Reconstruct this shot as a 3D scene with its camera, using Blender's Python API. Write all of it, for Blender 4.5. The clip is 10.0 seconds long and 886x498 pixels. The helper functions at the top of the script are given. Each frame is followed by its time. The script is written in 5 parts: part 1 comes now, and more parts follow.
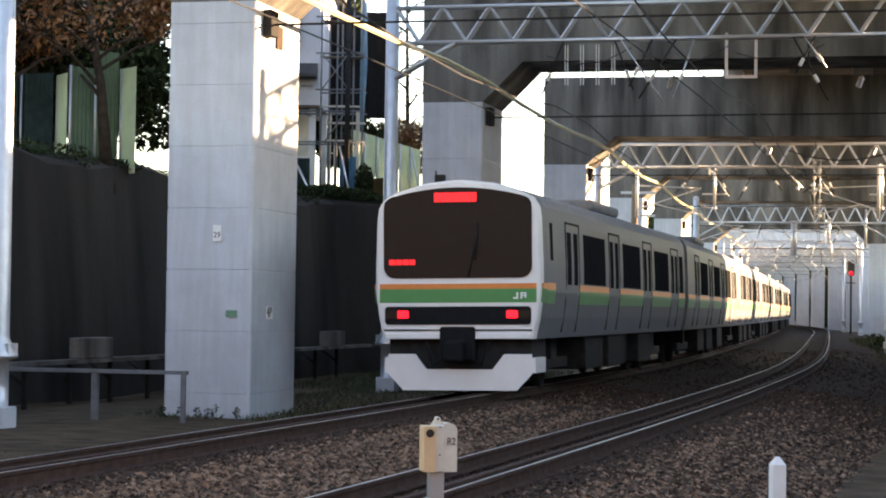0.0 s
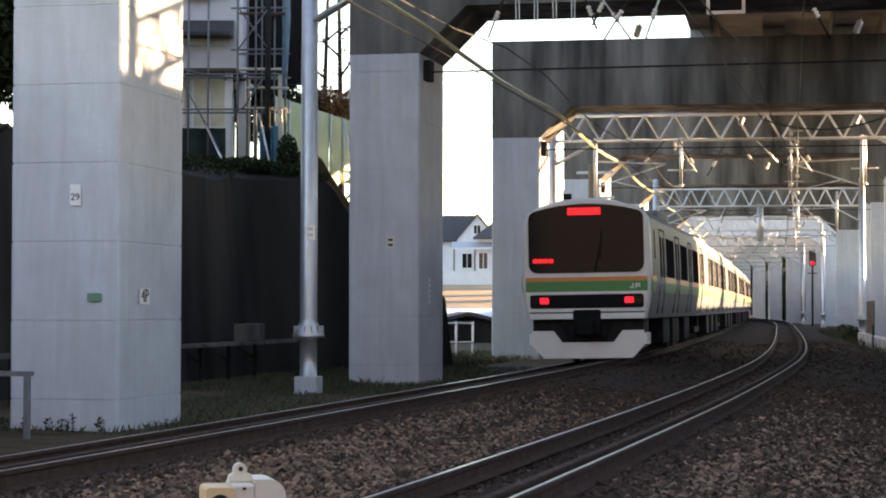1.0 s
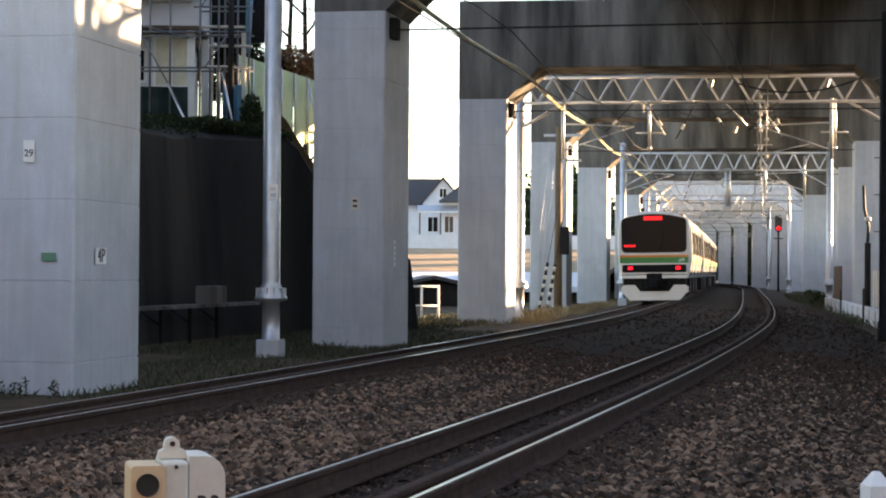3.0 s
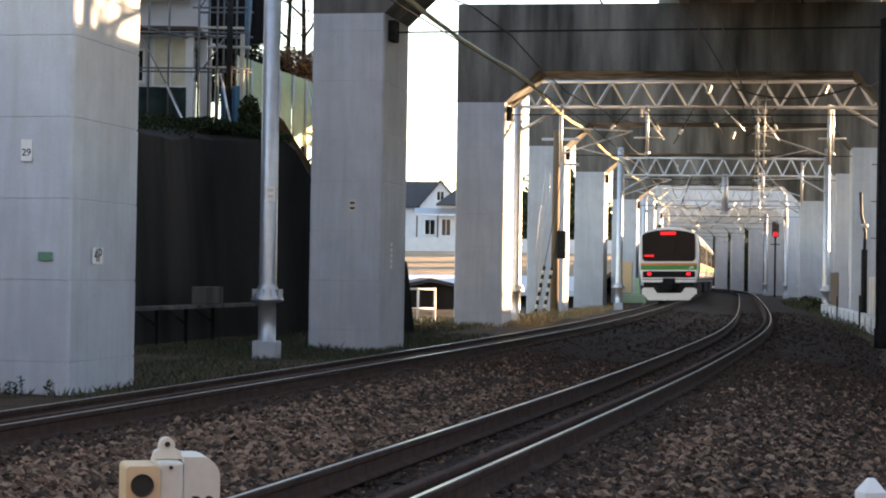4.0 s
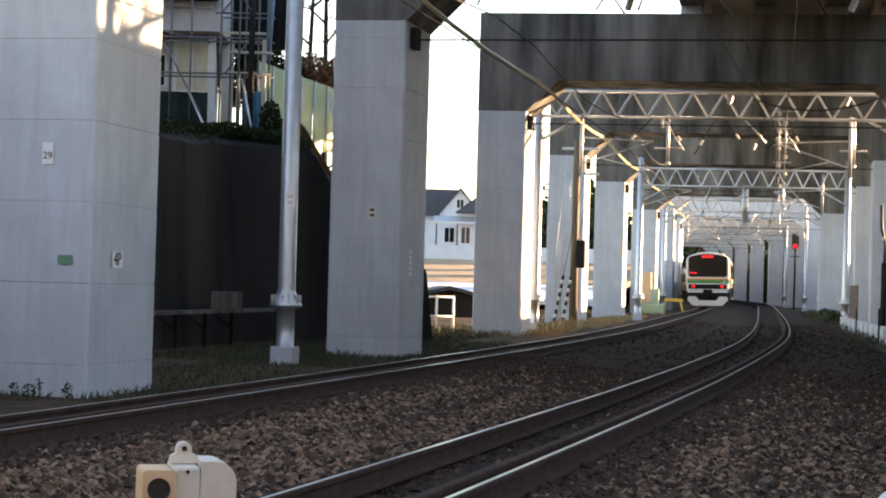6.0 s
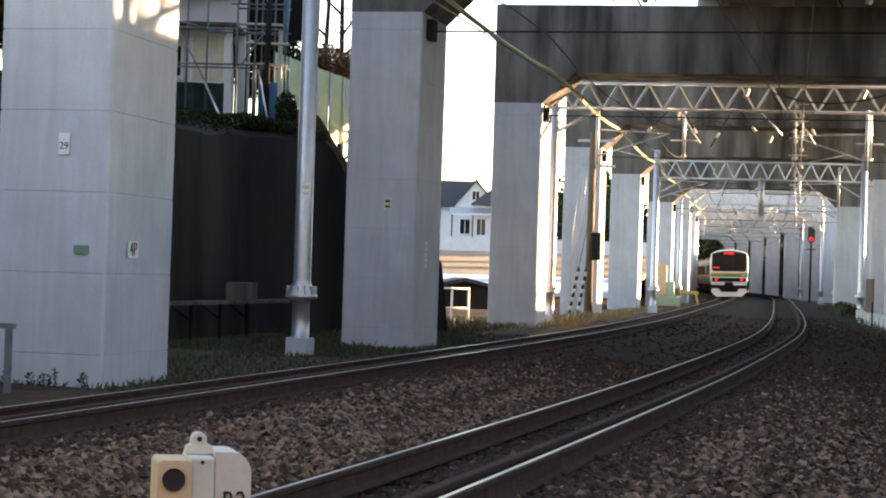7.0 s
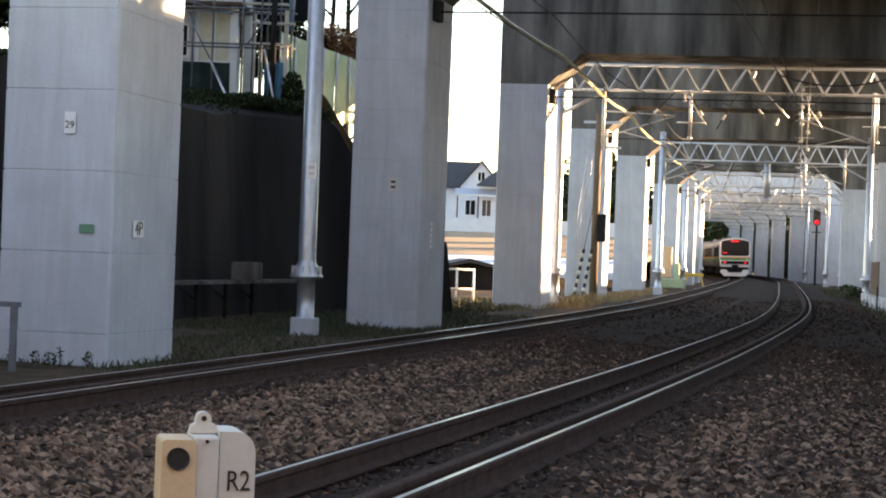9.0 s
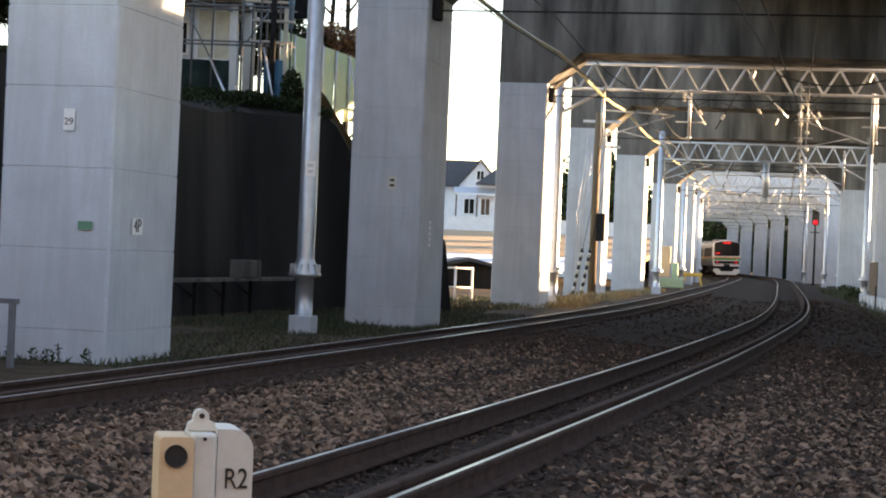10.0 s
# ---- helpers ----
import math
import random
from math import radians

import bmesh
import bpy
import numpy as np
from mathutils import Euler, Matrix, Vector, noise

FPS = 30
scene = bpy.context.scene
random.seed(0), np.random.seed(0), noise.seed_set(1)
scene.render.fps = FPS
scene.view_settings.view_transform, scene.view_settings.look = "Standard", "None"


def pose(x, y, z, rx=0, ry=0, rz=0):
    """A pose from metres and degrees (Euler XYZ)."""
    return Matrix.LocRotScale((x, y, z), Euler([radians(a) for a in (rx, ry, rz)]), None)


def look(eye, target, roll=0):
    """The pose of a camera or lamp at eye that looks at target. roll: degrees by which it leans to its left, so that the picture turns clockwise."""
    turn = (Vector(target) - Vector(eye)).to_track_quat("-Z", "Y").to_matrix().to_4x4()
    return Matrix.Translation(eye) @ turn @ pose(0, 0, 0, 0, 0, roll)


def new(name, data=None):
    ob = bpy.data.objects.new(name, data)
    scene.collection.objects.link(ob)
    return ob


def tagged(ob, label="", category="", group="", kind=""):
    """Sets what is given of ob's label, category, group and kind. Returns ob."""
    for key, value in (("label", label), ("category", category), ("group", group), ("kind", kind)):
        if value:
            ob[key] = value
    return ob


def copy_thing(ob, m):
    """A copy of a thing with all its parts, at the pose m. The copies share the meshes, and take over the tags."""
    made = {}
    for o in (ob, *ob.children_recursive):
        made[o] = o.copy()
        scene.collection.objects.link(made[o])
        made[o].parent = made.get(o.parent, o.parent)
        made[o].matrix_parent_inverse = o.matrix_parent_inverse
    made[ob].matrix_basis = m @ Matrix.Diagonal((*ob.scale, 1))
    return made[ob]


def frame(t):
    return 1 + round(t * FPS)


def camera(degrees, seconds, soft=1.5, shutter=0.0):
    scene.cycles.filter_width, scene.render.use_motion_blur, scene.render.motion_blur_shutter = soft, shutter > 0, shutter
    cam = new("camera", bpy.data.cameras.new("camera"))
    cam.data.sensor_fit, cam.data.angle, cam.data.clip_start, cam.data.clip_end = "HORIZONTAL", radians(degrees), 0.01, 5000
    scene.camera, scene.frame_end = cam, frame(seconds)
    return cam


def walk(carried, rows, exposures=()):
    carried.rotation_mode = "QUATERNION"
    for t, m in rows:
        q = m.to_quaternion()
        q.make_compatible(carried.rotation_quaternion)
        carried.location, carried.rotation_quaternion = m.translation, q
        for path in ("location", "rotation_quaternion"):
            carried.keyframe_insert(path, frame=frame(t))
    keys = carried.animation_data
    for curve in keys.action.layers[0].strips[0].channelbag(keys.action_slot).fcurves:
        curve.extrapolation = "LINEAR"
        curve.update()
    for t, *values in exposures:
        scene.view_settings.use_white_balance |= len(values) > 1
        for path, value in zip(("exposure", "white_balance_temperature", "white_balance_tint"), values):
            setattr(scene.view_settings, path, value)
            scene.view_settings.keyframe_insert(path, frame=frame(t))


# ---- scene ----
# ---------------- camera ----------------
cam = camera(25.26, 10.0, soft=2.0)
EYE = 1.21
# seconds, tilt, lean, turn, place of the camera: it comes up to the fence, then stands
ROWS = [
    (0.0, 91.70, -0.81, 1.42, -0.21, -7.93, 1.51),
    (0.5, 91.59, -0.47, 0.31, -0.135, -4.16, 1.354),
    (1.0, 91.68, -0.14, 0.0, 0.0, -0.74, 1.243),
    (1.5, 91.49, -0.26, -0.73, 0.0, 0.0, EYE),
    (2.0, 91.00, -0.23, -1.12, 0.0, 0.0, EYE),
    (2.5, 90.62, -0.21, -1.03, 0.0, 0.0, EYE),
    (4.0, 90.73, -0.90, -1.10, 0.0, 0.0, EYE),
    (4.5, 90.75, -0.99, -1.15, 0.0, 0.0, EYE),
    (5.0, 90.92, -1.15, -1.10, 0.0, 0.0, EYE),
    (5.5, 90.97, -1.40, -0.84, 0.0, 0.0, EYE),
    (7.0, 90.69, -1.85, -0.11, 0.0, 0.0, EYE),
    (7.5, 90.46, -1.89, -0.01, 0.0, 0.0, EYE),
    (8.0, 90.33, -1.94, 0.00, 0.0, 0.0, EYE),
    (8.5, 90.23, -2.04, -0.01, 0.0, 0.0, EYE),
    (9.0, 90.13, -2.15, 0.04, 0.0, 0.0, EYE),
    (9.5, 90.05, -2.30, 0.09, 0.0, 0.0, EYE),
    (10.0, 90.09, -2.40, 0.00, 0.0, 0.0, EYE),
]
walk(cam, [(t, pose(x, y, z, rx, ry, rz)) for t, rx, ry, rz, x, y, z in ROWS],
     exposures=[(0.0, 2.85, 9000, 24), (1.0, 2.66, 9000, 24), (2.0, 2.53, 9000, 24), (5.5, 2.57, 9000, 24), (10.0, 2.63, 9000, 24)])

# ---------------- world and sun ----------------
SUN_AZ, SUN_EL = 65.0, 10.0      # degrees clockwise from +y, degrees up
world = bpy.data.worlds.new("sky")
scene.world = world
world.use_nodes = True
wn = world.node_tree
sky = wn.nodes.new("ShaderNodeTexSky")
sky.sky_type, sky.sun_disc = "NISHITA", False
sky.sun_elevation, sky.sun_rotation = radians(SUN_EL), radians(SUN_AZ)
sky.air_density, sky.dust_density, sky.ozone_density = 1.0, 0.3, 2.5
wn.links.new(sky.outputs[0], wn.nodes["Background"].inputs[0])
wn.nodes["Background"].inputs[1].default_value = 0.15
sun = new("sun", bpy.data.lights.new("sun", "SUN"))
sun.data.energy, sun.data.angle, sun.data.color = 5.0, radians(0.5), (1.0, 0.82, 0.58)
az, el = radians(SUN_AZ), radians(SUN_EL)
sun.matrix_world = look((60 * math.sin(az), 60 * math.cos(az), 60 * math.tan(el)), (0, 0, 0))

# ---------------- materials ----------------
def mat(name, color, rough=0.7, metal=0.0, vary=0.25, scale=6.0, bump=0.15, fine=60.0, dark=None, streak=False, emit=None, strength=0.0, island=0.0, trans=0.0):
    """Noise at two scales on colour and relief; streak stretches the stains downwards."""
    m = bpy.data.materials.new(name)
    m.use_nodes = True
    nt = m.node_tree
    b = nt.nodes["Principled BSDF"]
    b.inputs["Roughness"].default_value, b.inputs["Metallic"].default_value = rough, metal
    if rough >= 0.85:
        b.inputs["Specular IOR Level"].default_value = 0.12
    if trans:
        b.inputs["Transmission Weight"].default_value = trans
    if emit:
        b.inputs["Emission Color"].default_value = (*emit, 1)
        b.inputs["Emission Strength"].default_value = strength
    co = nt.nodes.new("ShaderNodeTexCoord")
    mp = nt.nodes.new("ShaderNodeMapping")
    nt.links.new(co.outputs["Object"], mp.inputs[0])
    if streak:
        mp.inputs["Scale"].default_value = (1, 1, 0.12)
    n1, n2 = nt.nodes.new("ShaderNodeTexNoise"), nt.nodes.new("ShaderNodeTexNoise")
    n1.inputs["Scale"].default_value, n1.inputs["Detail"].default_value = scale, 6
    n2.inputs["Scale"].default_value, n2.inputs["Detail"].default_value = fine, 3
    nt.links.new(mp.outputs[0], n1.inputs[0])
    nt.links.new(co.outputs["Object"], n2.inputs[0])
    mix = nt.nodes.new("ShaderNodeMix")
    mix.data_type = "RGBA"
    d = dark or tuple(c * (1 - 1.6 * vary) for c in color)
    ramp = nt.nodes.new("ShaderNodeMapRange")
    ramp.inputs[1].default_value, ramp.inputs[2].default_value = 0.3, 0.7
    nt.links.new(n1.outputs[0], ramp.inputs[0])
    mix.inputs[6].default_value, mix.inputs[7].default_value = (*[max(c, 0) for c in d], 1), (*color, 1)
    nt.links.new(ramp.outputs[0], mix.inputs[0])
    hsv = nt.nodes.new("ShaderNodeHueSaturation")
    nt.links.new(mix.outputs[2], hsv.inputs["Color"])
    mr = nt.nodes.new("ShaderNodeMapRange")
    mr.inputs[3].default_value, mr.inputs[4].default_value = 1 - vary, 1 + vary
    if island:
        g = nt.nodes.new("ShaderNodeNewGeometry")
        nt.links.new(g.outputs["Random Per Island"], mr.inputs[0])
        mr.inputs[3].default_value, mr.inputs[4].default_value = 1 - island, 1 + island
    else:
        nt.links.new(n2.outputs[0], mr.inputs[0])
    nt.links.new(mr.outputs[0], hsv.inputs["Value"])
    nt.links.new(hsv.outputs[0], b.inputs["Base Color"])
    if bump:
        bp = nt.nodes.new("ShaderNodeBump")
        bp.inputs["Strength"].default_value, bp.inputs["Distance"].default_value = bump, 0.02
        nt.links.new(n2.outputs[0], bp.inputs["Height"])
        nt.links.new(bp.outputs[0], b.inputs["Normal"])
    return m


CONC = mat("concrete", (0.54, 0.575, 0.61), 0.72, vary=0.10, scale=0.9, bump=0.10, fine=25, streak=True)


def blotch(m, scale, low, amount, stretch=(1, 1, 1)):
    """A second, larger pattern of stains over a material's colour."""
    nt = m.node_tree
    b = nt.nodes["Principled BSDF"]
    old = b.inputs["Base Color"].links[0].from_socket
    co, mp, n = nt.nodes.new("ShaderNodeTexCoord"), nt.nodes.new("ShaderNodeMapping"), nt.nodes.new("ShaderNodeTexNoise")
    mp.inputs["Scale"].default_value = stretch
    n.inputs["Scale"].default_value, n.inputs["Detail"].default_value, n.inputs["Roughness"].default_value = scale, 8, 0.65
    nt.links.new(co.outputs["Object"], mp.inputs[0])
    nt.links.new(mp.outputs[0], n.inputs[0])
    mr = nt.nodes.new("ShaderNodeMapRange")
    mr.inputs[1].default_value, mr.inputs[2].default_value, mr.inputs[3].default_value, mr.inputs[4].default_value = 0.42, 0.62, 0, amount
    nt.links.new(n.outputs[0], mr.inputs[0])
    mix = nt.nodes.new("ShaderNodeMix")
    mix.data_type = "RGBA"
    mix.inputs[7].default_value = (*low, 1)
    nt.links.new(mr.outputs[0], mix.inputs[0])
    nt.links.new(old, mix.inputs[6])
    nt.links.new(mix.outputs[2], b.inputs["Base Color"])


blotch(CONC, 0.55, (0.33, 0.35, 0.38), 0.55)
blotch(CONC, 2.6, (0.36, 0.35, 0.34), 0.35, (2.2, 2.2, 0.18))
# weathered beams; on the cable trough the same dark grey paints in shade
CONC_DARK = mat("concrete_weathered_and_shade", (0.28, 0.26, 0.235), 0.9, vary=0.25, scale=1.3, bump=0.15, fine=20, streak=True, dark=(0.03, 0.028, 0.026))
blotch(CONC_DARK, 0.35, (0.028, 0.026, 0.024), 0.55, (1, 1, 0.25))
DECKM = mat("concrete_deck", (0.30, 0.28, 0.26), 0.9, vary=0.2, scale=0.5, fine=15, dark=(0.12, 0.11, 0.10))
GALV = mat("galvanised_steel", (0.52, 0.54, 0.56), 0.42, 0.7, vary=0.10, scale=5, bump=0.04)
STEEL_DK = mat("dark_steel", (0.028, 0.027, 0.027), 0.86, 0.0, vary=0.3, scale=6)
SCAF = mat("scaffold_tube", (0.16, 0.17, 0.18), 0.6, 0.2, vary=0.2, scale=5)
RAILTOP = mat("polished_rail", (0.50, 0.48, 0.46), 0.30, 1.0, vary=0.05, scale=8, bump=0.0)
RUST = mat("rusty_steel", (0.062, 0.036, 0.028), 0.86, 0.0, vary=0.3, scale=7, bump=0.2)
SLEEPER = mat("sleeper_concrete", (0.085, 0.07, 0.06), 0.9, vary=0.3, scale=5)
BALLAST = mat("ballast_bed", (0.034, 0.022, 0.016), 0.95, vary=0.45, scale=9, bump=1.0, fine=28)
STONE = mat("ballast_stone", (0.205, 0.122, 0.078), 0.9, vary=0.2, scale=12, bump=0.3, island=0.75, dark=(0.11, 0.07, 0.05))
# dark stone: dust by the rails, and shade painted into the right-hand ballast
STONE_DUST_SHADE = mat("dust_and_shade_ballast_stone", (0.058, 0.037, 0.027), 0.9, vary=0.2, scale=12, bump=0.3, island=0.6)
SOIL = mat("soil", (0.10, 0.068, 0.042), 0.95, vary=0.4, scale=2.0, bump=0.8, fine=22)
GRASS = mat("grass", (0.055, 0.062, 0.026), 0.8, vary=0.3, scale=4, island=0.6, bump=0)
DRYGRASS = mat("dry_grass", (0.33, 0.24, 0.12), 0.8, vary=0.3, scale=4, island=0.5, bump=0)
LEAF = mat("leaf_green", (0.032, 0.048, 0.018), 0.85, vary=0.3, scale=4, island=0.7, bump=0)
LEAF_AUT = mat("leaf_autumn", (0.28, 0.12, 0.04), 0.6, vary=0.3, scale=4, island=0.7, bump=0)
BARK = mat("bark", (0.06, 0.045, 0.032), 0.9, vary=0.4, scale=6, bump=0.6)
NETWALL = mat("dark_retaining_wall", (0.042, 0.038, 0.034), 0.95, vary=0.4, scale=1.0, bump=0.3, fine=30, streak=True)
STAINLESS = mat("brushed_stainless", (0.15, 0.157, 0.168), 0.5, 0.15, vary=0.04, scale=4, bump=0.02)
STAINLESS.node_tree.nodes["Principled BSDF"].inputs["Specular IOR Level"].default_value = 0.06
FRPWHITE = mat("train_front_white", (0.72, 0.70, 0.67), 0.35, vary=0.05, scale=3, bump=0)
ORANGE = mat("stripe_orange", (0.72, 0.20, 0.04), 0.4, vary=0.05, bump=0)
GREEN = mat("stripe_green", (0.025, 0.22, 0.06), 0.4, vary=0.05, bump=0)
GLASS_DK = mat("dark_glass", (0.012, 0.013, 0.015), 0.08, 0.0, vary=0.1, bump=0)
GLASS_DK.node_tree.nodes["Principled BSDF"].inputs["Specular IOR Level"].default_value = 0.12
GLASS_SIDE = mat("side_glass", (0.018, 0.019, 0.02), 0.15, 0.0, vary=0.1, bump=0)
GLASS_SIDE.node_tree.nodes["Principled BSDF"].inputs["Specular IOR Level"].default_value = 0.0
BLACKP = mat("black_panel", (0.012, 0.012, 0.013), 0.86, vary=0.2, bump=0)
ROOFM = mat("train_roof", (0.24, 0.24, 0.24), 0.7, vary=0.2)
REDLED = mat("red_led", (0.2, 0.01, 0.01), 0.5, bump=0, emit=(1.0, 0.02, 0.03), strength=0.22)
REDLAMP = mat("red_lamp", (0.3, 0.01, 0.01), 0.3, bump=0, emit=(1.0, 0.012, 0.03), strength=0.45)
WHITEP = mat("white_paint", (0.78, 0.77, 0.74), 0.55, vary=0.05, bump=0.03)
CREAM = mat("cream_paint", (0.66, 0.60, 0.50), 0.5, vary=0.08, scale=9, bump=0.04)
BLACK = mat("black_paint", (0.015, 0.015, 0.015), 0.5, vary=0.2, bump=0)
# orange of the cart panel, and warm light painted on the detector plate
APRICOT = mat("apricot_paint_and_warm_light", (0.70, 0.47, 0.27), 0.5, vary=0.08, scale=9, bump=0.04)
GREENTAPE = mat("green_tape", (0.10, 0.26, 0.16), 0.6, vary=0.1, bump=0)
HOUSEW = mat("house_wall_white", (0.62, 0.63, 0.66), 0.8, vary=0.08, scale=2)
HOUSEC = mat("house_wall_cream", (0.66, 0.60, 0.42), 0.8, vary=0.08, scale=2)
CURTAIN = mat("cream_curtain", (0.72, 0.66, 0.5), 0.8, vary=0.12, scale=4, bump=0.1)
WARMWALL = mat("tan_wall", (0.27, 0.205, 0.155), 0.9, vary=0.1, scale=1)
ROOFTILE = mat("roof_tile_dark", (0.055, 0.05, 0.05), 0.7, vary=0.25, scale=5)
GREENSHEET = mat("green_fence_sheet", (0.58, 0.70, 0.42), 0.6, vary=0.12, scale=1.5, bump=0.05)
# darker copy of the fence green, with the shade put into the colour
FENCEDK = mat("green_fence_with_shade", (0.10, 0.17, 0.10), 0.7, vary=0.2, scale=2, bump=0.05)
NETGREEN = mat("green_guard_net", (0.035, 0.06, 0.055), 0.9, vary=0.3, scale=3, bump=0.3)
BLUETARP = mat("blue_tarpaulin", (0.05, 0.22, 0.34), 0.5, vary=0.3, scale=3, bump=0.3)
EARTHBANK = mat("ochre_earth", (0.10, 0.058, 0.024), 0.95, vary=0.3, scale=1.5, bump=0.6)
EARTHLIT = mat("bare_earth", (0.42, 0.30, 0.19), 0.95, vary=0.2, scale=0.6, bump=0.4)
POLEWOOD = mat("weathered_pole", (0.21, 0.135, 0.075), 0.8, vary=0.25, scale=5, streak=True)
WOODFENCE = mat("brown_fence", (0.12, 0.075, 0.05), 0.8, vary=0.3, scale=5)
YELLOW = mat("yellow_paint", (0.70, 0.45, 0.08), 0.5, vary=0.1)
PALEGREEN = mat("pale_green_paint", (0.35, 0.50, 0.32), 0.6, vary=0.1)
CABLE = mat("black_cable", (0.02, 0.02, 0.02), 0.6, vary=0.1, bump=0)
FEEDER = mat("feeder_tube", (0.55, 0.50, 0.30), 0.5, vary=0.1, bump=0)
PORCELAIN = mat("insulator", (0.72, 0.70, 0.66), 0.25, vary=0.1, bump=0)


# ---------------- builders ----------------
def link(name, bm, material, parent=None, label=""):
    me = bpy.data.meshes.new(name)
    bm.to_mesh(me)
    bm.free()
    for m in (material if isinstance(material, (list, tuple)) else (material,)):
        me.materials.append(m)
    ob = new(name, me)
    if parent:
        ob.parent = parent
    if label:
        ob["label"] = label
    return ob


part = link


def empty(name, m=None):
    ob = new(name)
    ob.empty_display_size = 0.2
    if m is not None:
        ob.matrix_world = m
    return ob


def box(bm, x0, x1, y0, y1, z0, z1, m=None, bevel=0.0, mi=0):
    vs = [Vector((x, y, z)) for z in (z0, z1) for y in (y0, y1) for x in (x0, x1)]
    if bevel:
        tmp = bmesh.new()
        box(tmp, x0, x1, y0, y1, z0, z1)
        bmesh.ops.bevel(tmp, geom=tmp.edges[:], offset=bevel, segments=2, affect="EDGES", profile=0.5)
        merge(bm, tmp, m, mi)
        return
    v = [bm.verts.new(m @ p if m else p) for p in vs]
    for f in ((0, 2, 3, 1), (4, 5, 7, 6), (0, 1, 5, 4), (2, 6, 7, 3), (0, 4, 6, 2), (1, 3, 7, 5)):
        bm.faces.new([v[i] for i in f]).material_index = mi


def merge(bm, tmp, m=None, mi=0):
    table = {}
    for v in tmp.verts:
        table[v] = bm.verts.new(m @ v.co if m else v.co)
    for f in tmp.faces:
        g = bm.faces.new([table[v] for v in f.verts])
        g.material_index, g.smooth = mi, f.smooth
    tmp.free()


def tube(bm, pts, r, n=8, mi=0, caps=True, r2=None):
    """A round bar along points."""
    pts = [Vector(p) for p in pts]
    rings = []
    for i, p in enumerate(pts):
        d = (pts[min(i + 1, len(pts) - 1)] - pts[max(i - 1, 0)]).normalized()
        a = d.cross(Vector((0, 0, 1)) if abs(d.z) < 0.9 else Vector((1, 0, 0))).normalized()
        b = d.cross(a)
        rr = r if r2 is None else r + (r2 - r) * i / (len(pts) - 1)
        rings.append([bm.verts.new(p + rr * (math.cos(k * 2 * math.pi / n) * a + math.sin(k * 2 * math.pi / n) * b)) for k in range(n)])
    for q, s in zip(rings, rings[1:]):
        for k in range(n):
            f = bm.faces.new((q[k], q[(k + 1) % n], s[(k + 1) % n], s[k]))
            f.material_index, f.smooth = mi, n > 5
    if caps:
        bm.faces.new(rings[0][::-1]).material_index = mi
        bm.faces.new(rings[-1]).material_index = mi


def lathe(bm, prof, n=16, m=None, mi=0):
    """Turned about z from (radius, height) pairs."""
    rings = []
    for r, z in prof:
        row = []
        for k in range(n):
            p = Vector((r * math.cos(2 * math.pi * k / n), r * math.sin(2 * math.pi * k / n), z))
            row.append(bm.verts.new(m @ p if m else p))
        rings.append(row)
    for a, b in zip(rings, rings[1:]):
        for k in range(n):
            f = bm.faces.new((a[k], a[(k + 1) % n], b[(k + 1) % n], b[k]))
            f.smooth, f.material_index = True, mi
    bm.faces.new(rings[0][::-1]).material_index = mi
    bm.faces.new(rings[-1]).material_index = mi


def sweep(bm, rings, mi=0, caps=True, smooth=False):
    """Skin over closed rings of points."""
    rs = [[bm.verts.new(p) for p in ring] for ring in rings]
    n = len(rs[0])
    for a, b in zip(rs, rs[1:]):
        for k in range(n):
            f = bm.faces.new((a[k], a[(k + 1) % n], b[(k + 1) % n], b[k]))
            f.material_index, f.smooth = mi, smooth
    if caps:
        bm.faces.new(rs[0][::-1]).material_index = mi
        bm.faces.new(rs[-1]).material_index = mi


def rrect(w, h, r, cx=0.0, cz=0.0, seg=5):
    """A rounded rectangle in x and z."""
    out = []
    for sx, sz, a0 in ((1, -1, -90), (1, 1, 0), (-1, 1, 90), (-1, -1, 180)):
        for k in range(seg + 1):
            a = radians(a0 + 90 * k / seg)
            out.append((cx + sx * (w / 2 - r) + r * math.cos(a), cz + sz * (h / 2 - r) + r * math.sin(a)))
    return out


def plate(bm, outline, y0, y1, mi=0):
    """An outline in x and z made into a plate from y0 to y1."""
    sweep(bm, [[Vector((x, y, z)) for x, z in outline] for y in (y0, y1)], mi)
    bmesh.ops.recalc_face_normals(bm, faces=bm.faces[:])


def text_mesh(body, size, depth=0.003):
    cu = bpy.data.curves.new("writing", "FONT")
    cu.body, cu.size, cu.extrude, cu.align_x, cu.align_y = body, size, depth, "CENTER", "CENTER"
    ob = bpy.data.objects.new("writing", cu)
    scene.collection.objects.link(ob)
    dg = bpy.context.evaluated_depsgraph_get()
    me = bpy.data.meshes.new_from_object(ob.evaluated_get(dg))
    bpy.data.objects.remove(ob)
    return me


def writing(name, body, size, material, parent, m):
    me = text_mesh(body, size)
    me.materials.clear()
    me.materials.append(material)
    ob = new(name, me)
    ob.parent = parent
    ob.matrix_local = m
    return ob


# ---------------- the line of the railway ----------------
SLOPE_Y = (-60, 10, 25, 43, 52, 65, 90, 115, 150, 177, 203, 230, 270, 320, 600)
SLOPE = (0.262, 0.252, 0.236, 0.215, 0.195, 0.180, 0.174, 0.171, 0.166, 0.141, 0.095, 0.075, 0.068, 0.05, 0.03)
GY = np.arange(-60, 600.5, 0.5)
GS = np.interp(GY, SLOPE_Y, SLOPE)
GX = np.concatenate([[0], np.cumsum((GS[1:] + GS[:-1]) / 2 * 0.5)])
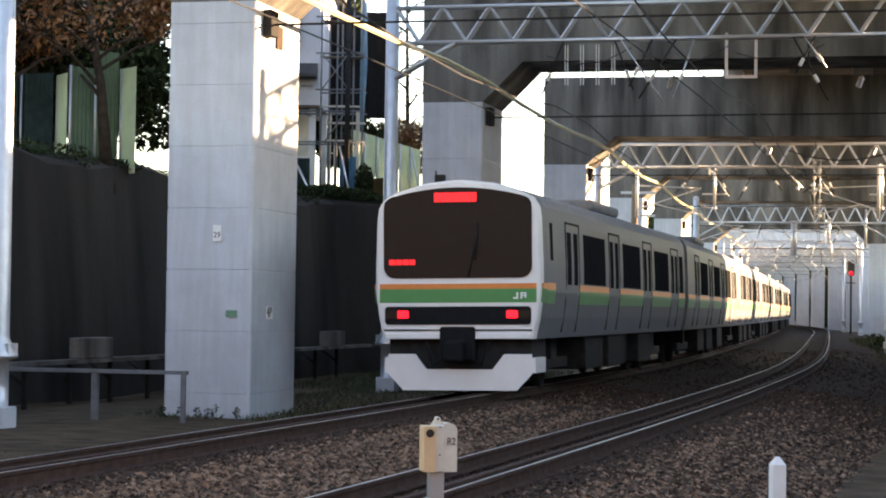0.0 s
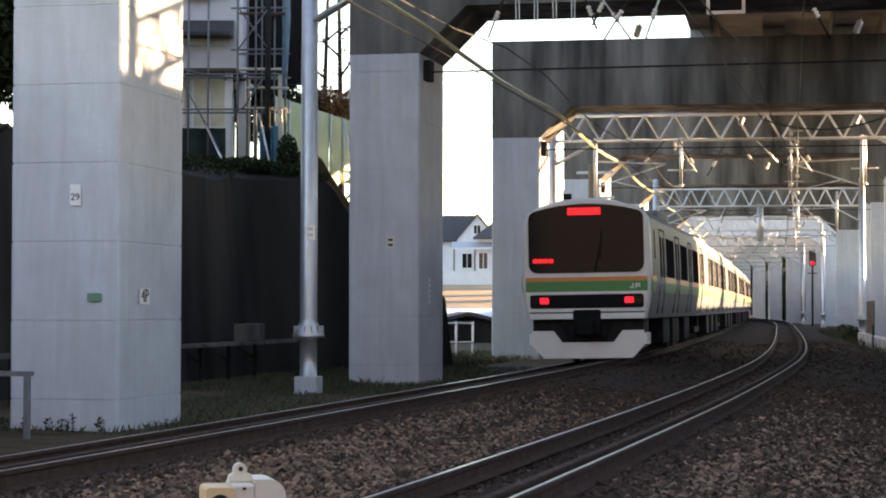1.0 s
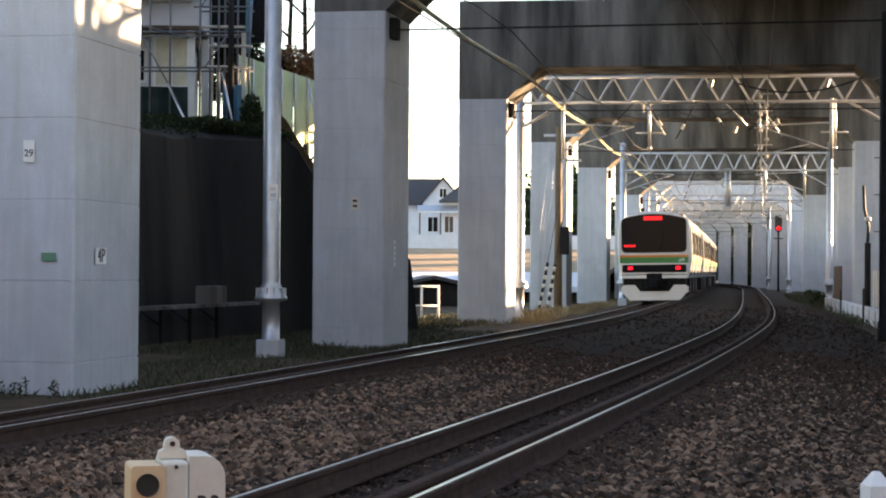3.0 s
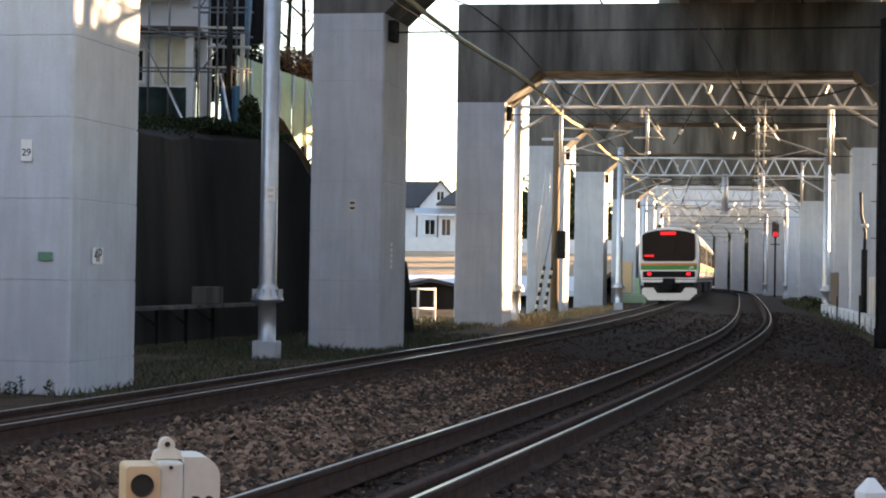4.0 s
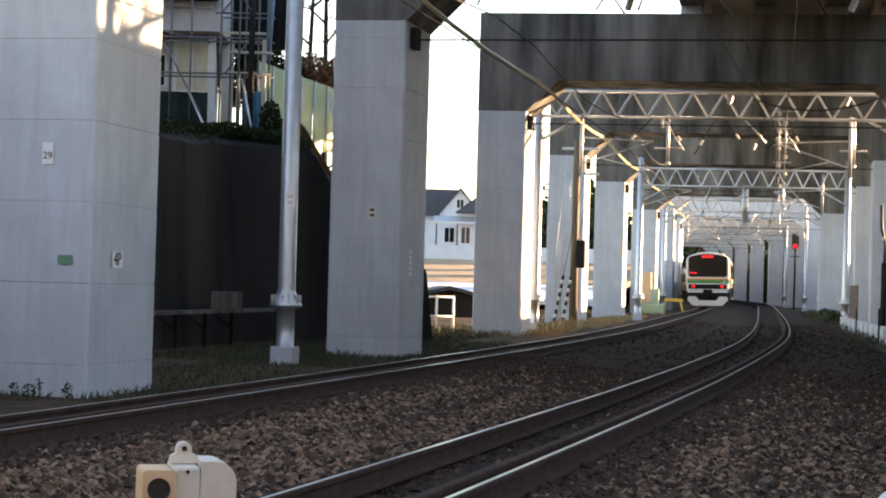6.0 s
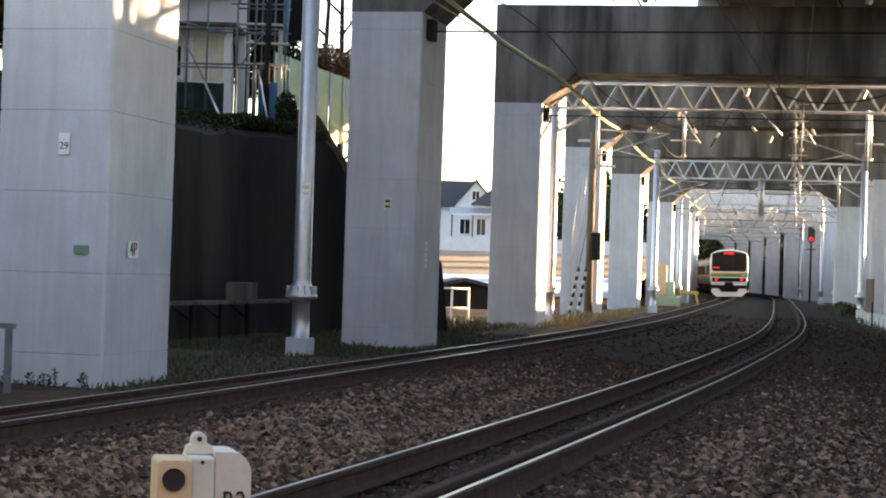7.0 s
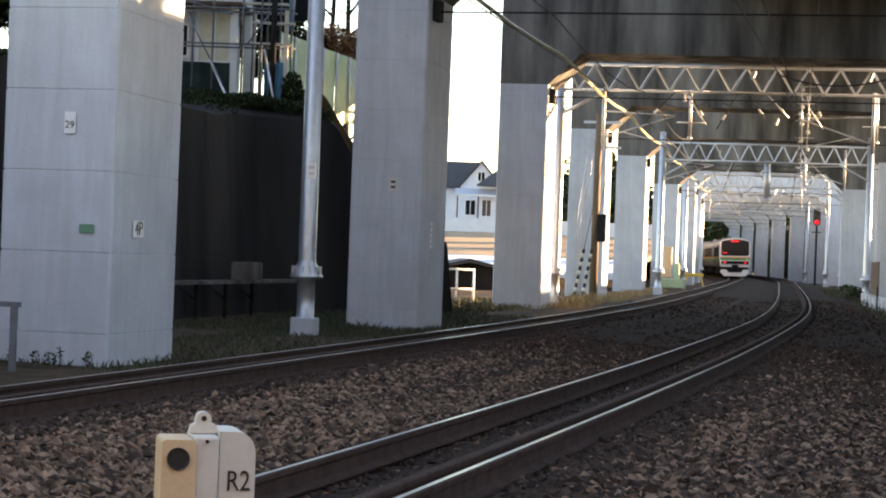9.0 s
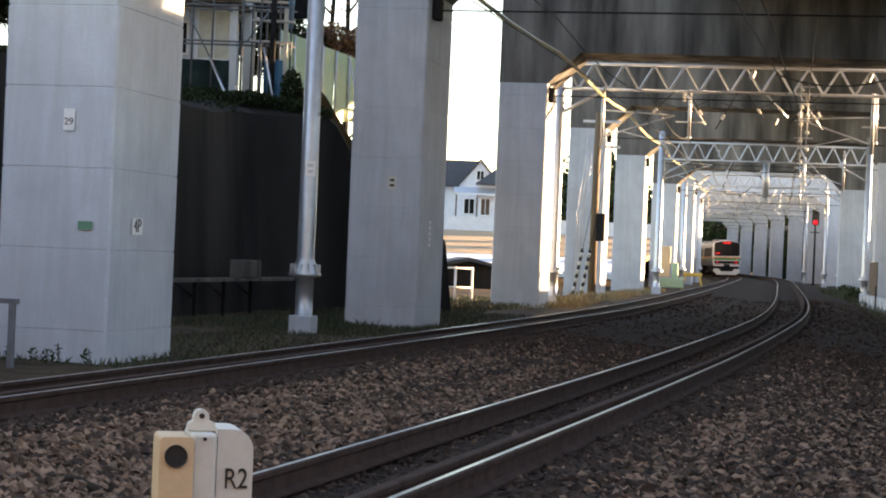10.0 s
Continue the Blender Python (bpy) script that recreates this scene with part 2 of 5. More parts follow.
GX += -0.8 - np.interp(25.8, GY, GX)
GL = np.concatenate([[0], np.cumsum(np.hypot(np.diff(GX), 0.5))])
CANT = 0.13


def on_line(y, u, z=0.0):
    """The point u metres to the right of the first track's middle, abreast of y."""
    h = math.atan(np.interp(y, GY, GS))
    if u > 2:  # the tracks spread a little in the bend
        u += np.interp(y, (0, 10, 25, 45, 70, 110), (0, 0, 0.11, 0.15, 0.12, 0))
    return Vector((np.interp(y, GY, GX) + u * math.cos(h), y - u * math.sin(h), z))


def heading(y):
    return math.atan(np.interp(y, GY, GS))


def frame_at(y, u=0.0, z=0.0):
    """A pose whose y axis runs along the line."""
    p = on_line(y, u, z)
    return pose(p.x, p.y, p.z, 0, 0, -math.degrees(heading(y)))


TRACK_GAP = 3.95

# ---------------- ground ----------------
def ground_sheet():
    bm = bmesh.new()
    xs = sorted(set([-900, -300, -120, -60, -40] + list(range(-30, 61, 2)) + [80, 120, 300, 900]))
    ys = sorted(set([-300, -120, -60] + list(range(-40, 261, 3)) + [300, 400, 600, 900, 1500]))
    grid = {}
    for i, x in enumerate(xs):
        for j, y in enumerate(ys):
            u = x - float(np.interp(y, GY, GX))
            z = -0.42 + 0.10 * noise.noise((x * 0.23, y * 0.23, 0))
            if u < -22:
                z -= 0.5
            grid[i, j] = bm.verts.new((x, y, z))
    for i in range(len(xs) - 1):
        for j in range(len(ys) - 1):
            f = bm.faces.new((grid[i, j], grid[i + 1, j], grid[i + 1, j + 1], grid[i, j + 1]))
            f.smooth = True
    tagged(link("ground", bm, SOIL), "bare brown soil along the railway", "ground", kind="structure")


def bed_profile():
    """Cross section of the ballast bed: u, z."""
    return [(-2.5, -0.55), (-1.75, -0.30), (-0.9, -0.265), (0.9, -0.085), (1.45, -0.10), (2.4, -0.25), (3.05, -0.255), (4.9, -0.075), (5.6, -0.13), (6.6, -0.30), (7.5, -0.55)]


def ballast_bed():
    bm = bmesh.new()
    prof = bed_profile()
    rows = []
    for y in list(np.arange(-40, 60, 1.0)) + list(np.arange(60, 400, 4.0)):
        row = []
        for u, z in prof:
            p = on_line(y, u, z)
            p.z += 0.02 * noise.noise((p.x, p.y, 3))
            row.append(bm.verts.new(p))
        rows.append(row)
    for a, b in zip(rows, rows[1:]):
        for k in range(len(prof) - 1):
            bm.faces.new((a[k], a[k + 1], b[k + 1], b[k])).smooth = True
    tagged(link("ballast_bed", bm, BALLAST), "brownish crushed stone bed under both tracks", "ballast", kind="structure")


def ballast_stones():
    rng = np.random.RandomState(4)
    us, zs = zip(*bed_profile())
    verts, faces, kinds = [], [], []
    base = np.array([(1, 0, 0), (-1, 0, 0), (0, 1, 0), (0, -1, 0), (0, 0, 1), (0, 0, -1)], float)
    tri = [(0, 2, 4), (2, 1, 4), (1, 3, 4), (3, 0, 4), (2, 0, 5), (1, 2, 5), (3, 1, 5), (0, 3, 5)]

    def scatter(n, y0, y1, u0, u1, r0, r1):
        for _ in range(n):
            y, u = y0 + (y1 - y0) * rng.rand() ** 1.3, u0 + (u1 - u0) * rng.rand()
            z = np.interp(u, us, zs)
            p = on_line(y, u, z)
            r = r0 + (r1 - r0) * rng.rand() ** 2
            q = base * r * (0.6 + 0.7 * rng.rand(6, 1)) + rng.randn(6, 3) * r * 0.25
            a, b = rng.rand() * 6.3, rng.randn() * 0.6
            ca, sa, cb, sb = math.cos(a), math.sin(a), math.cos(b), math.sin(b)
            q = q @ np.array([(ca, sa, 0), (-sa, ca, 0), (0, 0, 1)]) @ np.array([(1, 0, 0), (0, cb, sb), (0, -sb, cb)])
            q[:, 2] *= 0.75
            i = len(verts)
            verts.extend((q + np.array(p) + (0, 0, r * 0.25 - 0.01)).tolist())
            faces.extend([(i + s, i + t, i + w) for s, t, w in tri])
            # rust and brake dust lie beside the rails; extra dark stones to the right paint in shade
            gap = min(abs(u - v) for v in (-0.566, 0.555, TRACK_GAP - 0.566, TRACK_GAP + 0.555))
            dust_shade = rng.rand() < (0.95 if gap < 0.42 else 0.95 - 0.75 * (gap - 0.42) / 0.5 if gap < 0.92 else (0.2 if u < 4.6 else 0.45)) or rng.rand() < (y - 17) / 16
            kinds.extend([1 if dust_shade else 0] * 8)

    scatter(60000, 6, 34, 0.75, 3.3, 0.021, 0.050)
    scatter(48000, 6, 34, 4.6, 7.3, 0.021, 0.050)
    scatter(9000, 3, 34, 3.4, 4.5, 0.018, 0.04)
    scatter(9000, 8, 40, -2.2, 0.7, 0.02, 0.045)
    scatter(9000, 30, 80, -2.2, 7.2, 0.03, 0.06)
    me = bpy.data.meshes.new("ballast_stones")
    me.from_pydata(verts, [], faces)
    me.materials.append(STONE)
    me.materials.append(STONE_DUST_SHADE)
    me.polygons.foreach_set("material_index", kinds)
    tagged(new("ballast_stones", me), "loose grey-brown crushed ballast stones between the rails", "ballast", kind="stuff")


RAIL_PROFILE = [(-0.073, -0.153), (0.073, -0.153), (0.073, -0.143), (0.012, -0.125), (0.012, -0.045), (0.032, -0.035), (0.034, -0.006), (0.026, -0.001), (0.015, 0.0), (-0.015, 0.0), (-0.026, -0.001), (-0.034, -0.006), (-0.032, -0.035), (-0.012, -0.045), (-0.012, -0.125), (-0.073, -0.143)]


def rail(parent, u, zoff, y0=-40, y1=400, rusty=False):
    bm = bmesh.new()
    rings = []
    ys = list(np.arange(y0, 90, 1.5)) + list(np.arange(90, y1, 5.0))
    for y in ys:
        h = heading(y)
        o = on_line(y, u, zoff)
        rings.append([o + Vector((a * math.cos(h), -a * math.sin(h), b)) for a, b in RAIL_PROFILE])
    sweep(bm, rings)
    bm.faces.ensure_lookup_table()
    if not rusty:
        n = len(RAIL_PROFILE)
        for i, f in enumerate(bm.faces):
            if i < n * (len(rings) - 1) and i % n == 8:
                f.material_index = 1
    bmesh.ops.recalc_face_normals(bm, faces=bm.faces[:])
    return part("guard_rail" if rusty else "rail", bm, (RUST, RAILTOP), parent, "rusty guard rail beside the running rail" if rusty else "rusty steel rail with a polished head")


def railway_track(u0, label):
    tr = tagged(empty("railway_track"), label, "railway track", group="railway tracks", kind="structure")
    rail(tr, u0 - 0.566, -0.03)
    rail(tr, u0 + 0.555, CANT - 0.075)
    rail(tr, u0 + 0.555 - 0.16, CANT - 0.071, rusty=True)
    # one sleeper mesh for all
    bm = bmesh.new()
    box(bm, -1.0, 1.0, -0.11, 0.11, -0.30, -0.155, bevel=0.02)
    sl = bpy.data.meshes.new("sleeper")
    bm.to_mesh(sl)
    bm.free()
    sl.materials.append(SLEEPER)
    bm = bmesh.new()
    for x in (-0.69, -0.44, 0.44, 0.69):
        box(bm, x - 0.05, x + 0.05, -0.07, 0.07, -0.155, -0.115, bevel=0.012)
        tube(bm, [(x, 0, -0.12), (x, 0, -0.075)], 0.018, 6)
    cl = bpy.data.meshes.new("rail_clip")
    bm.to_mesh(cl)
    bm.free()
    cl.materials.append(RUST)
    y, n = 6.0, 0
    while n < 140:
        s = new("sleeper", sl)
        s.parent = tr
        s.matrix_world = frame_at(y, u0) @ pose(0, 0, -0.06, 0, -math.degrees(0.10 / 1.13), 0)
        c = new("rail_clip", cl)
        c.parent = s
        y += 0.58
        n += 1
    return tr


# ---------------- viaduct ----------------
COL_W, COL_L, SPAN, COL_TOP, BEAM_Z0, BEAM_Z1 = 1.55, 2.40, 13.4, 6.68, 7.68, 9.80
PORTALS = [(-4.28, 25.4), (-0.52, 41.5), (3.09, 62.5), (6.65, 83.0), (10.35, 103.0), (14.4, 123.0), (18.0, 143.0), (21.0, 163.0)]
PORTALS += [tuple(on_line(y, -3.6 - 0.01 * (y - 183)).xy) for y in (183.0, 203.0, 223.0, 243.0, 263.0, 283.0, 303.0)]
VIA_TURNS = [-12.5, -12.5] + [-10.2] * 6 + [-9, -8, -7, -6, -5.5, -5, -5]


def column_mesh(z0, z1, lift=1.05):
    """A pier of lifts with a shallow groove between them and chamfered corners."""
    bm = bmesh.new()
    def ring(z, inset, c=0.03):
        x0, x1, y0, y1 = -COL_W / 2 + inset, COL_W / 2 - inset, -COL_L / 2 + inset, COL_L / 2 - inset
        return [Vector(p) for p in ((x0 + c, y0, z), (x1 - c, y0, z), (x1, y0 + c, z), (x1, y1 - c, z), (x1 - c, y1, z), (x0 + c, y1, z), (x0, y1 - c, z), (x0, y0 + c, z))]
    rings, z = [ring(z0, 0)], z0 + 0.9
    while z < z1 - 0.3:
        rings += [ring(z - 0.012, 0), ring(z - 0.008, 0.013), ring(z + 0.008, 0.013), ring(z + 0.012, 0.002)]
        z += lift
    rings.append(ring(z1, 0))
    sweep(bm, rings)
    bmesh.ops.recalc_face_normals(bm, faces=bm.faces[:])
    return bm


def portal(span=SPAN, lift=0.32, beam=None):
    p = tagged(empty("viaduct_portal"), "pale grey concrete portal frame over the tracks" if beam else "grey concrete portal frame carrying the railway viaduct", "viaduct", group="portal frames of the viaduct")
    for x in (-COL_W / 2, span - COL_W / 2):
        c = part("column", column_mesh(-0.9, COL_TOP), CONC, p)
        c.matrix_local = pose(x, COL_L / 2, 0)
    bm = bmesh.new()
    xl, xr = -COL_W, span
    out = [(xl, COL_TOP), (0, COL_TOP), (1.02, BEAM_Z0), (xr - COL_W - 1.02, BEAM_Z0), (xr - COL_W, COL_TOP), (xr, COL_TOP), (xr, BEAM_Z1), (xl, BEAM_Z1)]
    plate(bm, out, 0, COL_L)
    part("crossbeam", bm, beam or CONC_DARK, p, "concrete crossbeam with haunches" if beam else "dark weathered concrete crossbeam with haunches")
    for x in () if beam else (5.1, 7.4, 9.6, 11.3):
        bm = bmesh.new()
        box(bm, x - 0.35, x + 0.35, 0.5, 1.6, BEAM_Z1 + 0.003, BEAM_Z1 + lift, bevel=0.03)
        part("bearing_block", bm, CONC, p)
    bm = bmesh.new()
    box(bm, 0.004, 0.16, 0.35, 0.75, COL_TOP - 0.55, COL_TOP - 0.1, bevel=0.02)
    part("junction_box", bm, STEEL_DK, p, "dark steel junction box")
    bm = bmesh.new()
    tube(bm, [(0.16, 0.5, COL_TOP - 0.35), (span - COL_W, 0.5, COL_TOP - 0.33)], 0.02, 5)
    part("conduit", bm, STEEL_DK, p)
    return p


# the deck is open between the seventh and the ninth portal
DECK_SPANS = [(a, b, ta, tb) for k, (a, b, ta, tb) in enumerate(zip(PORTALS, PORTALS[1:], VIA_TURNS, VIA_TURNS[1:])) if k not in (6, 7)]


def deck():
    bm = bmesh.new()
    # slab with girders below, in the viaduct's own straight line
    for x0, x1, z0, z1 in ((4.6, 12.2, 11.2, 11.6), (4.75, 5.45, 10.12, 11.2), (7.05, 7.75, 10.12, 11.2), (9.25, 9.95, 10.12, 11.2), (10.95, 11.65, 10.12, 11.2), (4.45, 4.6, 11.0, 12.9), (12.2, 12.35, 11.0, 12.9)):
        for (xa, ya), (xb, yb), ta, tb in DECK_SPANS:
            fa, fb = pose(xa, ya, 0, 0, 0, ta), pose(xb, yb, 0, 0, 0, tb)
            q = [[f @ Vector((x, 1.05, z)) for x, z in ((x0, z0), (x1, z0), (x1, z1), (x0, z1))] for f in (fa, fb)]
            sweep(bm, q)
    f0 = pose(*PORTALS[0], 0, 0, 0, VIA_TURNS[0])
    # added slab out of view, only to shade the near right-hand ballast
    box(bm, 8.5, 13.0, -10, 1.05, 11.2, 11.6, f0)
    bmesh.ops.recalc_face_normals(bm, faces=bm.faces[:])
    tagged(link("viaduct_deck", bm, DECKM), "stained concrete viaduct deck on long girders", "viaduct", kind="structure")


# ---------------- overhead line gantries ----------------
def lattice(bm, x0, x1, z0, z1, y, n, r=0.04, d=0.16):
    """A box truss between two posts."""
    for yy in (y - d / 2, y + d / 2):
        tube(bm, [(x0, yy, z1), (x1, yy, z1)], r * 1.25, 6)
        tube(bm, [(x0, yy, z0), (x1, yy, z0)], r * 1.25, 6)
        for k in range(n):
            a, b = x0 + (x1 - x0) * k / n, x0 + (x1 - x0) * (k + 1) / n
            mid = (a + b) / 2
            tube(bm, [(a, yy, z1), (mid, yy, z0)], r, 5)
            tube(bm, [(mid, yy, z0), (b, yy, z1)], r, 5)
    for k in range(n + 1):
        a = x0 + (x1 - x0) * k / n
        tube(bm, [(a, y - d / 2, z1), (a, y + d / 2, z1)], r * 0.7, 5)


def gantry(y, ul, ur, z0, z1, right_post=True, n=12, droppers=(), braces=True, hz=0.0):
    g = tagged(empty("catenary_gantry", frame_at(y)), "galvanised steel truss gantry carrying the overhead wires", "gantry", group="overhead line gantries")
    for i, u in enumerate((ul, ur) if right_post else (ul,)):
        bm = bmesh.new()
        lathe(bm, [(0.2, -0.75), (0.2, -0.1), (0.165, -0.08), (0.165, 0.62), (0.30, 0.66), (0.30, 0.70), (0.17, 0.95), (0.165, 1.0), (0.15, z1 + 0.5), (0.02, z1 + 0.55)], 18)
        po = part("post", bm, GALV, g, "round galvanised steel post with a bolted flange")
        po.location = (u, 0, 0)
        for k in range(12):
            bm = bmesh.new()
            box(bm, 0.16, 0.29, -0.008, 0.008, 0.70, 0.88, pose(0, 0, 0, 0, 0, 30 * k))
            part("flange_rib", bm, GALV, po)
        bm = bmesh.new()
        box(bm, -0.22, 0.22, -0.22, 0.22, -0.8, -0.08, bevel=0.02)
        part("footing", bm, CONC, po)
    bm = bmesh.new()
    lattice(bm, ul + 0.1, ur - 0.1, z0, z1, 0, n)
    if braces:
        for s, u in ((1, ul), (-1, ur)):
            for yy in (-0.08, 0.08):
                tube(bm, [(u, yy, z0 - 0.85), (u + s * 1.5, yy, z0)], 0.05, 6)
    part("truss", bm, GALV, g)
    for u in droppers:
        bm = bmesh.new()
        for x in (u - 0.32, u + 0.32):
            box(bm, x - 0.03, x + 0.03, -0.03, 0.03, z0 - 0.85, z0 + 0.1)
        box(bm, u - 0.35, u + 0.35, -0.03, 0.03, z0 - 0.9, z0 - 0.84)
        part("drop_frame", bm, GALV, g)
    return g


def insulator(m):
    bm = bmesh.new()
    prof = [(0.02, 0)]
    for k in range(5):
        prof += [(0.03, 0.03 + 0.06 * k), (0.085, 0.045 + 0.06 * k), (0.03, 0.06 + 0.06 * k)]
    lathe(bm, prof + [(0.02, 0.36)], 10)
    ob = tagged(link("insulator", bm, PORCELAIN), "ribbed white porcelain insulator on the overhead line", "insulator", group="insulators")
    ob.matrix_world = m
    return ob


def wire(name, u, z, y0, y1, r, material, label, sag=0.0, step=4.0, spans=20.0):
    bm = bmesh.new()
    pts = []
    y = y0
    while y <= y1:
        k = ((y - 36.0) % spans) / spans
        pts.append(on_line(y, u, z - sag * 4 * k * (1 - k)))
        y += step
    tube(bm, pts, r, 5)
    return tagged(link(name, bm, material), label, "cable", group="overhead wires")


def cantilever(y, u, side, zc):
    """Hinged bracket that holds the contact wire."""
    c = tagged(empty("catenary_bracket", frame_at(y, u)), "steel cantilever bracket holding the contact wire", "bracket", group="catenary brackets")
    bm = bmesh.new()
    tube(bm, [(side * 2.4, 0, zc + 1.9), (side * 2.4, 0, zc - 0.1)], 0.06, 8)
    tube(bm, [(side * 2.4, 0, zc + 1.1), (0, 0, zc + 1.0)], 0.03, 6)
    tube(bm, [(side * 2.4, 0, zc + 0.2), (0, 0, zc + 1.0)], 0.03, 6)
    tube(bm, [(side * 1.7, 0, zc + 0.4), (side * 0.1, 0, zc + 0.03)], 0.022, 6)
    part("bracket_arm", bm, GALV, c)
    return c


# ---------------- train ----------------
CAR_L = 19.5


def body_section(k=1.0, drop=0.0):
    """Half-tapered body: wider at the waist, arched roof. x, z round the section."""
    pts = [(1.34, 1.0 + drop), (1.42, 1.35), (1.475, 1.80), (1.475, 2.30), (1.45, 3.05), (1.42, 3.26), (1.33, 3.41), (1.08, 3.54), (0.6, 3.68), (0.0, 3.74)]
    ring = pts + [(-x, z) for x, z in reversed(pts[:-1])]
    return [(x * k, z) for x, z in ring]


def ring3(sec, y):
    return [Vector((x, y, z)) for x, z in sec]


def side_x(z):
    return float(np.interp(z, (1.0, 1.35, 1.8, 2.3, 3.05), (1.36, 1.42, 1.475, 1.475, 1.45)))


def side_panel(bm, s, y0, y1, z0, z1, off, t=0.012, mi=0):
    """A plate that lies against the bent side wall."""
    zs = [z0 + (z1 - z0) * k / 4 for k in range(5)]
    ring = [(s * (side_x(z) + off), z) for z in zs] + [(s * (side_x(z) + off - t), z) for z in reversed(zs)]
    sweep(bm, [[Vector((x, y, z)) for x, z in ring] for y in (y0, y1)], mi)


DOORS = (-6.85, -2.03, 2.79, 7.61)


def train_car(tail):
    c = tagged(empty("train_car"), "stainless commuter train car with orange and green stripes" if not tail else "rear train car, white front, dark windscreen, lit red tail lamps", "train car", group="cars of the train")
    h = CAR_L / 2
    y0 = -h + (0.42 if tail else 0.0)
    bm = bmesh.new()
    sec = body_section()
    sweep(bm, [ring3(sec, y0), ring3(sec, h)])
    bmesh.ops.recalc_face_normals(bm, faces=bm.faces[:])
    for f in bm.faces:
        if f.calc_center_median().z > 3.3 and abs(f.normal.y) < 0.5:
            f.material_index = 1
    part("body", bm, (STAINLESS, ROOFM), c)
    for z0, z1, m, n in ((1.84, 1.96, ORANGE, "orange_stripe"), (1.60, 1.84, GREEN, "green_stripe")):
        for s in (1, -1):
            spans = [(a + 0.72, b - 0.72) for a, b in zip(DOORS, DOORS[1:])] + [(DOORS[-1] + 0.72, h - 0.1)] + ([(y0 + 0.02, -h + 1.2)] if tail else [(y0 + 0.1, DOORS[0] - 0.72)])
            for a, b in spans:
                bm = bmesh.new()
                side_panel(bm, s, a, b, z0, z1, 0.006)
                part(n, bm, m, c)
    for s in (1, -1):
        for d in DOORS:
            for e in (-0.33, 0.33):
                bm = bmesh.new()
                side_panel(bm, s, d + e - 0.315, d + e + 0.315, 1.12, 3.02, -0.004, 0.02)
                do = part("door", bm, STAINLESS, c)
                bm = bmesh.new()
                side_panel(bm, s, d + e - 0.21, d + e + 0.21, 1.95, 2.90, 0.003, 0.012)
                part("door_window", bm, GLASS_SIDE, do)
            bm = bmesh.new()
            for e in (-0.70, 0.665):
                side_panel(bm, s, d + e, d + e + 0.035, 1.10, 3.08, 0.012, 0.03)
            side_panel(bm, s, d - 0.70, d + 0.70, 3.04, 3.08, 0.014, 0.03)
            part("door_frame", bm, STEEL_DK, c)
        for a, b in [(p + 1.15, q - 1.15) for p, q in zip(DOORS, DOORS[1:])] + [(DOORS[-1] + 0.95, h - 0.45)]:
            bm = bmesh.new()
            side_panel(bm, s, a, b, 1.98, 2.92, 0.004, 0.02)
            part("side_window", bm, GLASS_SIDE, c)
    # roof equipment
    bm = bmesh.new()
    box(bm, -0.95, 0.95, -1.6, 1.9, 3.60, 3.83, bevel=0.08)
    part("air_conditioner", bm, ROOFM, c, "grey rooftop air conditioner")
    # running gear
    for yb in (-6.5, 6.5):
        bm = bmesh.new()
        for s in (-1, 1):
            box(bm, s * 0.92 - 0.09, s * 0.92 + 0.09, yb - 1.55, yb + 1.55, 0.42, 0.62, bevel=0.03)
            box(bm, s * 0.92 - 0.12, s * 0.92 + 0.12, yb - 0.3, yb + 0.3, 0.60, 0.98)
        box(bm, -0.95, 0.95, yb - 0.22, yb + 0.22, 0.5, 0.75)
        bo = part("bogie", bm, STEEL_DK, c)
        for dy in (-1.05, 1.05):
            bm = bmesh.new()
            for s in (-1, 1):
                m = Matrix.Translation((s * 0.53, yb + dy, 0.43)) @ pose(0, 0, 0, 0, 90 * s, 0)
                lathe(bm, [(0.45, -0.065), (0.45, -0.04), (0.43, -0.03), (0.43, 0.065), (0.36, 0.065), (0.3, 0.03), (0.1, 0.05)], 20, m)
            tube(bm, [(-0.5, yb + dy, 0.43), (0.5, yb + dy, 0.43)], 0.08, 8)
            part("wheelset", bm, STEEL_DK, bo)
    for y1, y2, w in ((-4.3, -2.2, 1.25), (-1.8, 0.4, 1.3), (0.9, 2.0, 1.1), (2.4, 4.4, 1.3)):
        bm = bmesh.new()
        box(bm, -w, w, y1, y2, 0.34, 0.98, bevel=0.04)
        part("underfloor_box", bm, STEEL_DK, c)
    if not tail:
        bm = bmesh.new()
        box(bm, -0.62, 0.62, -h - 0.48, -h, 1.1, 3.1, bevel=0.05)
        part("gangway", bm, BLACKP, c)
    else:
        train_front(c, -h)
    return c


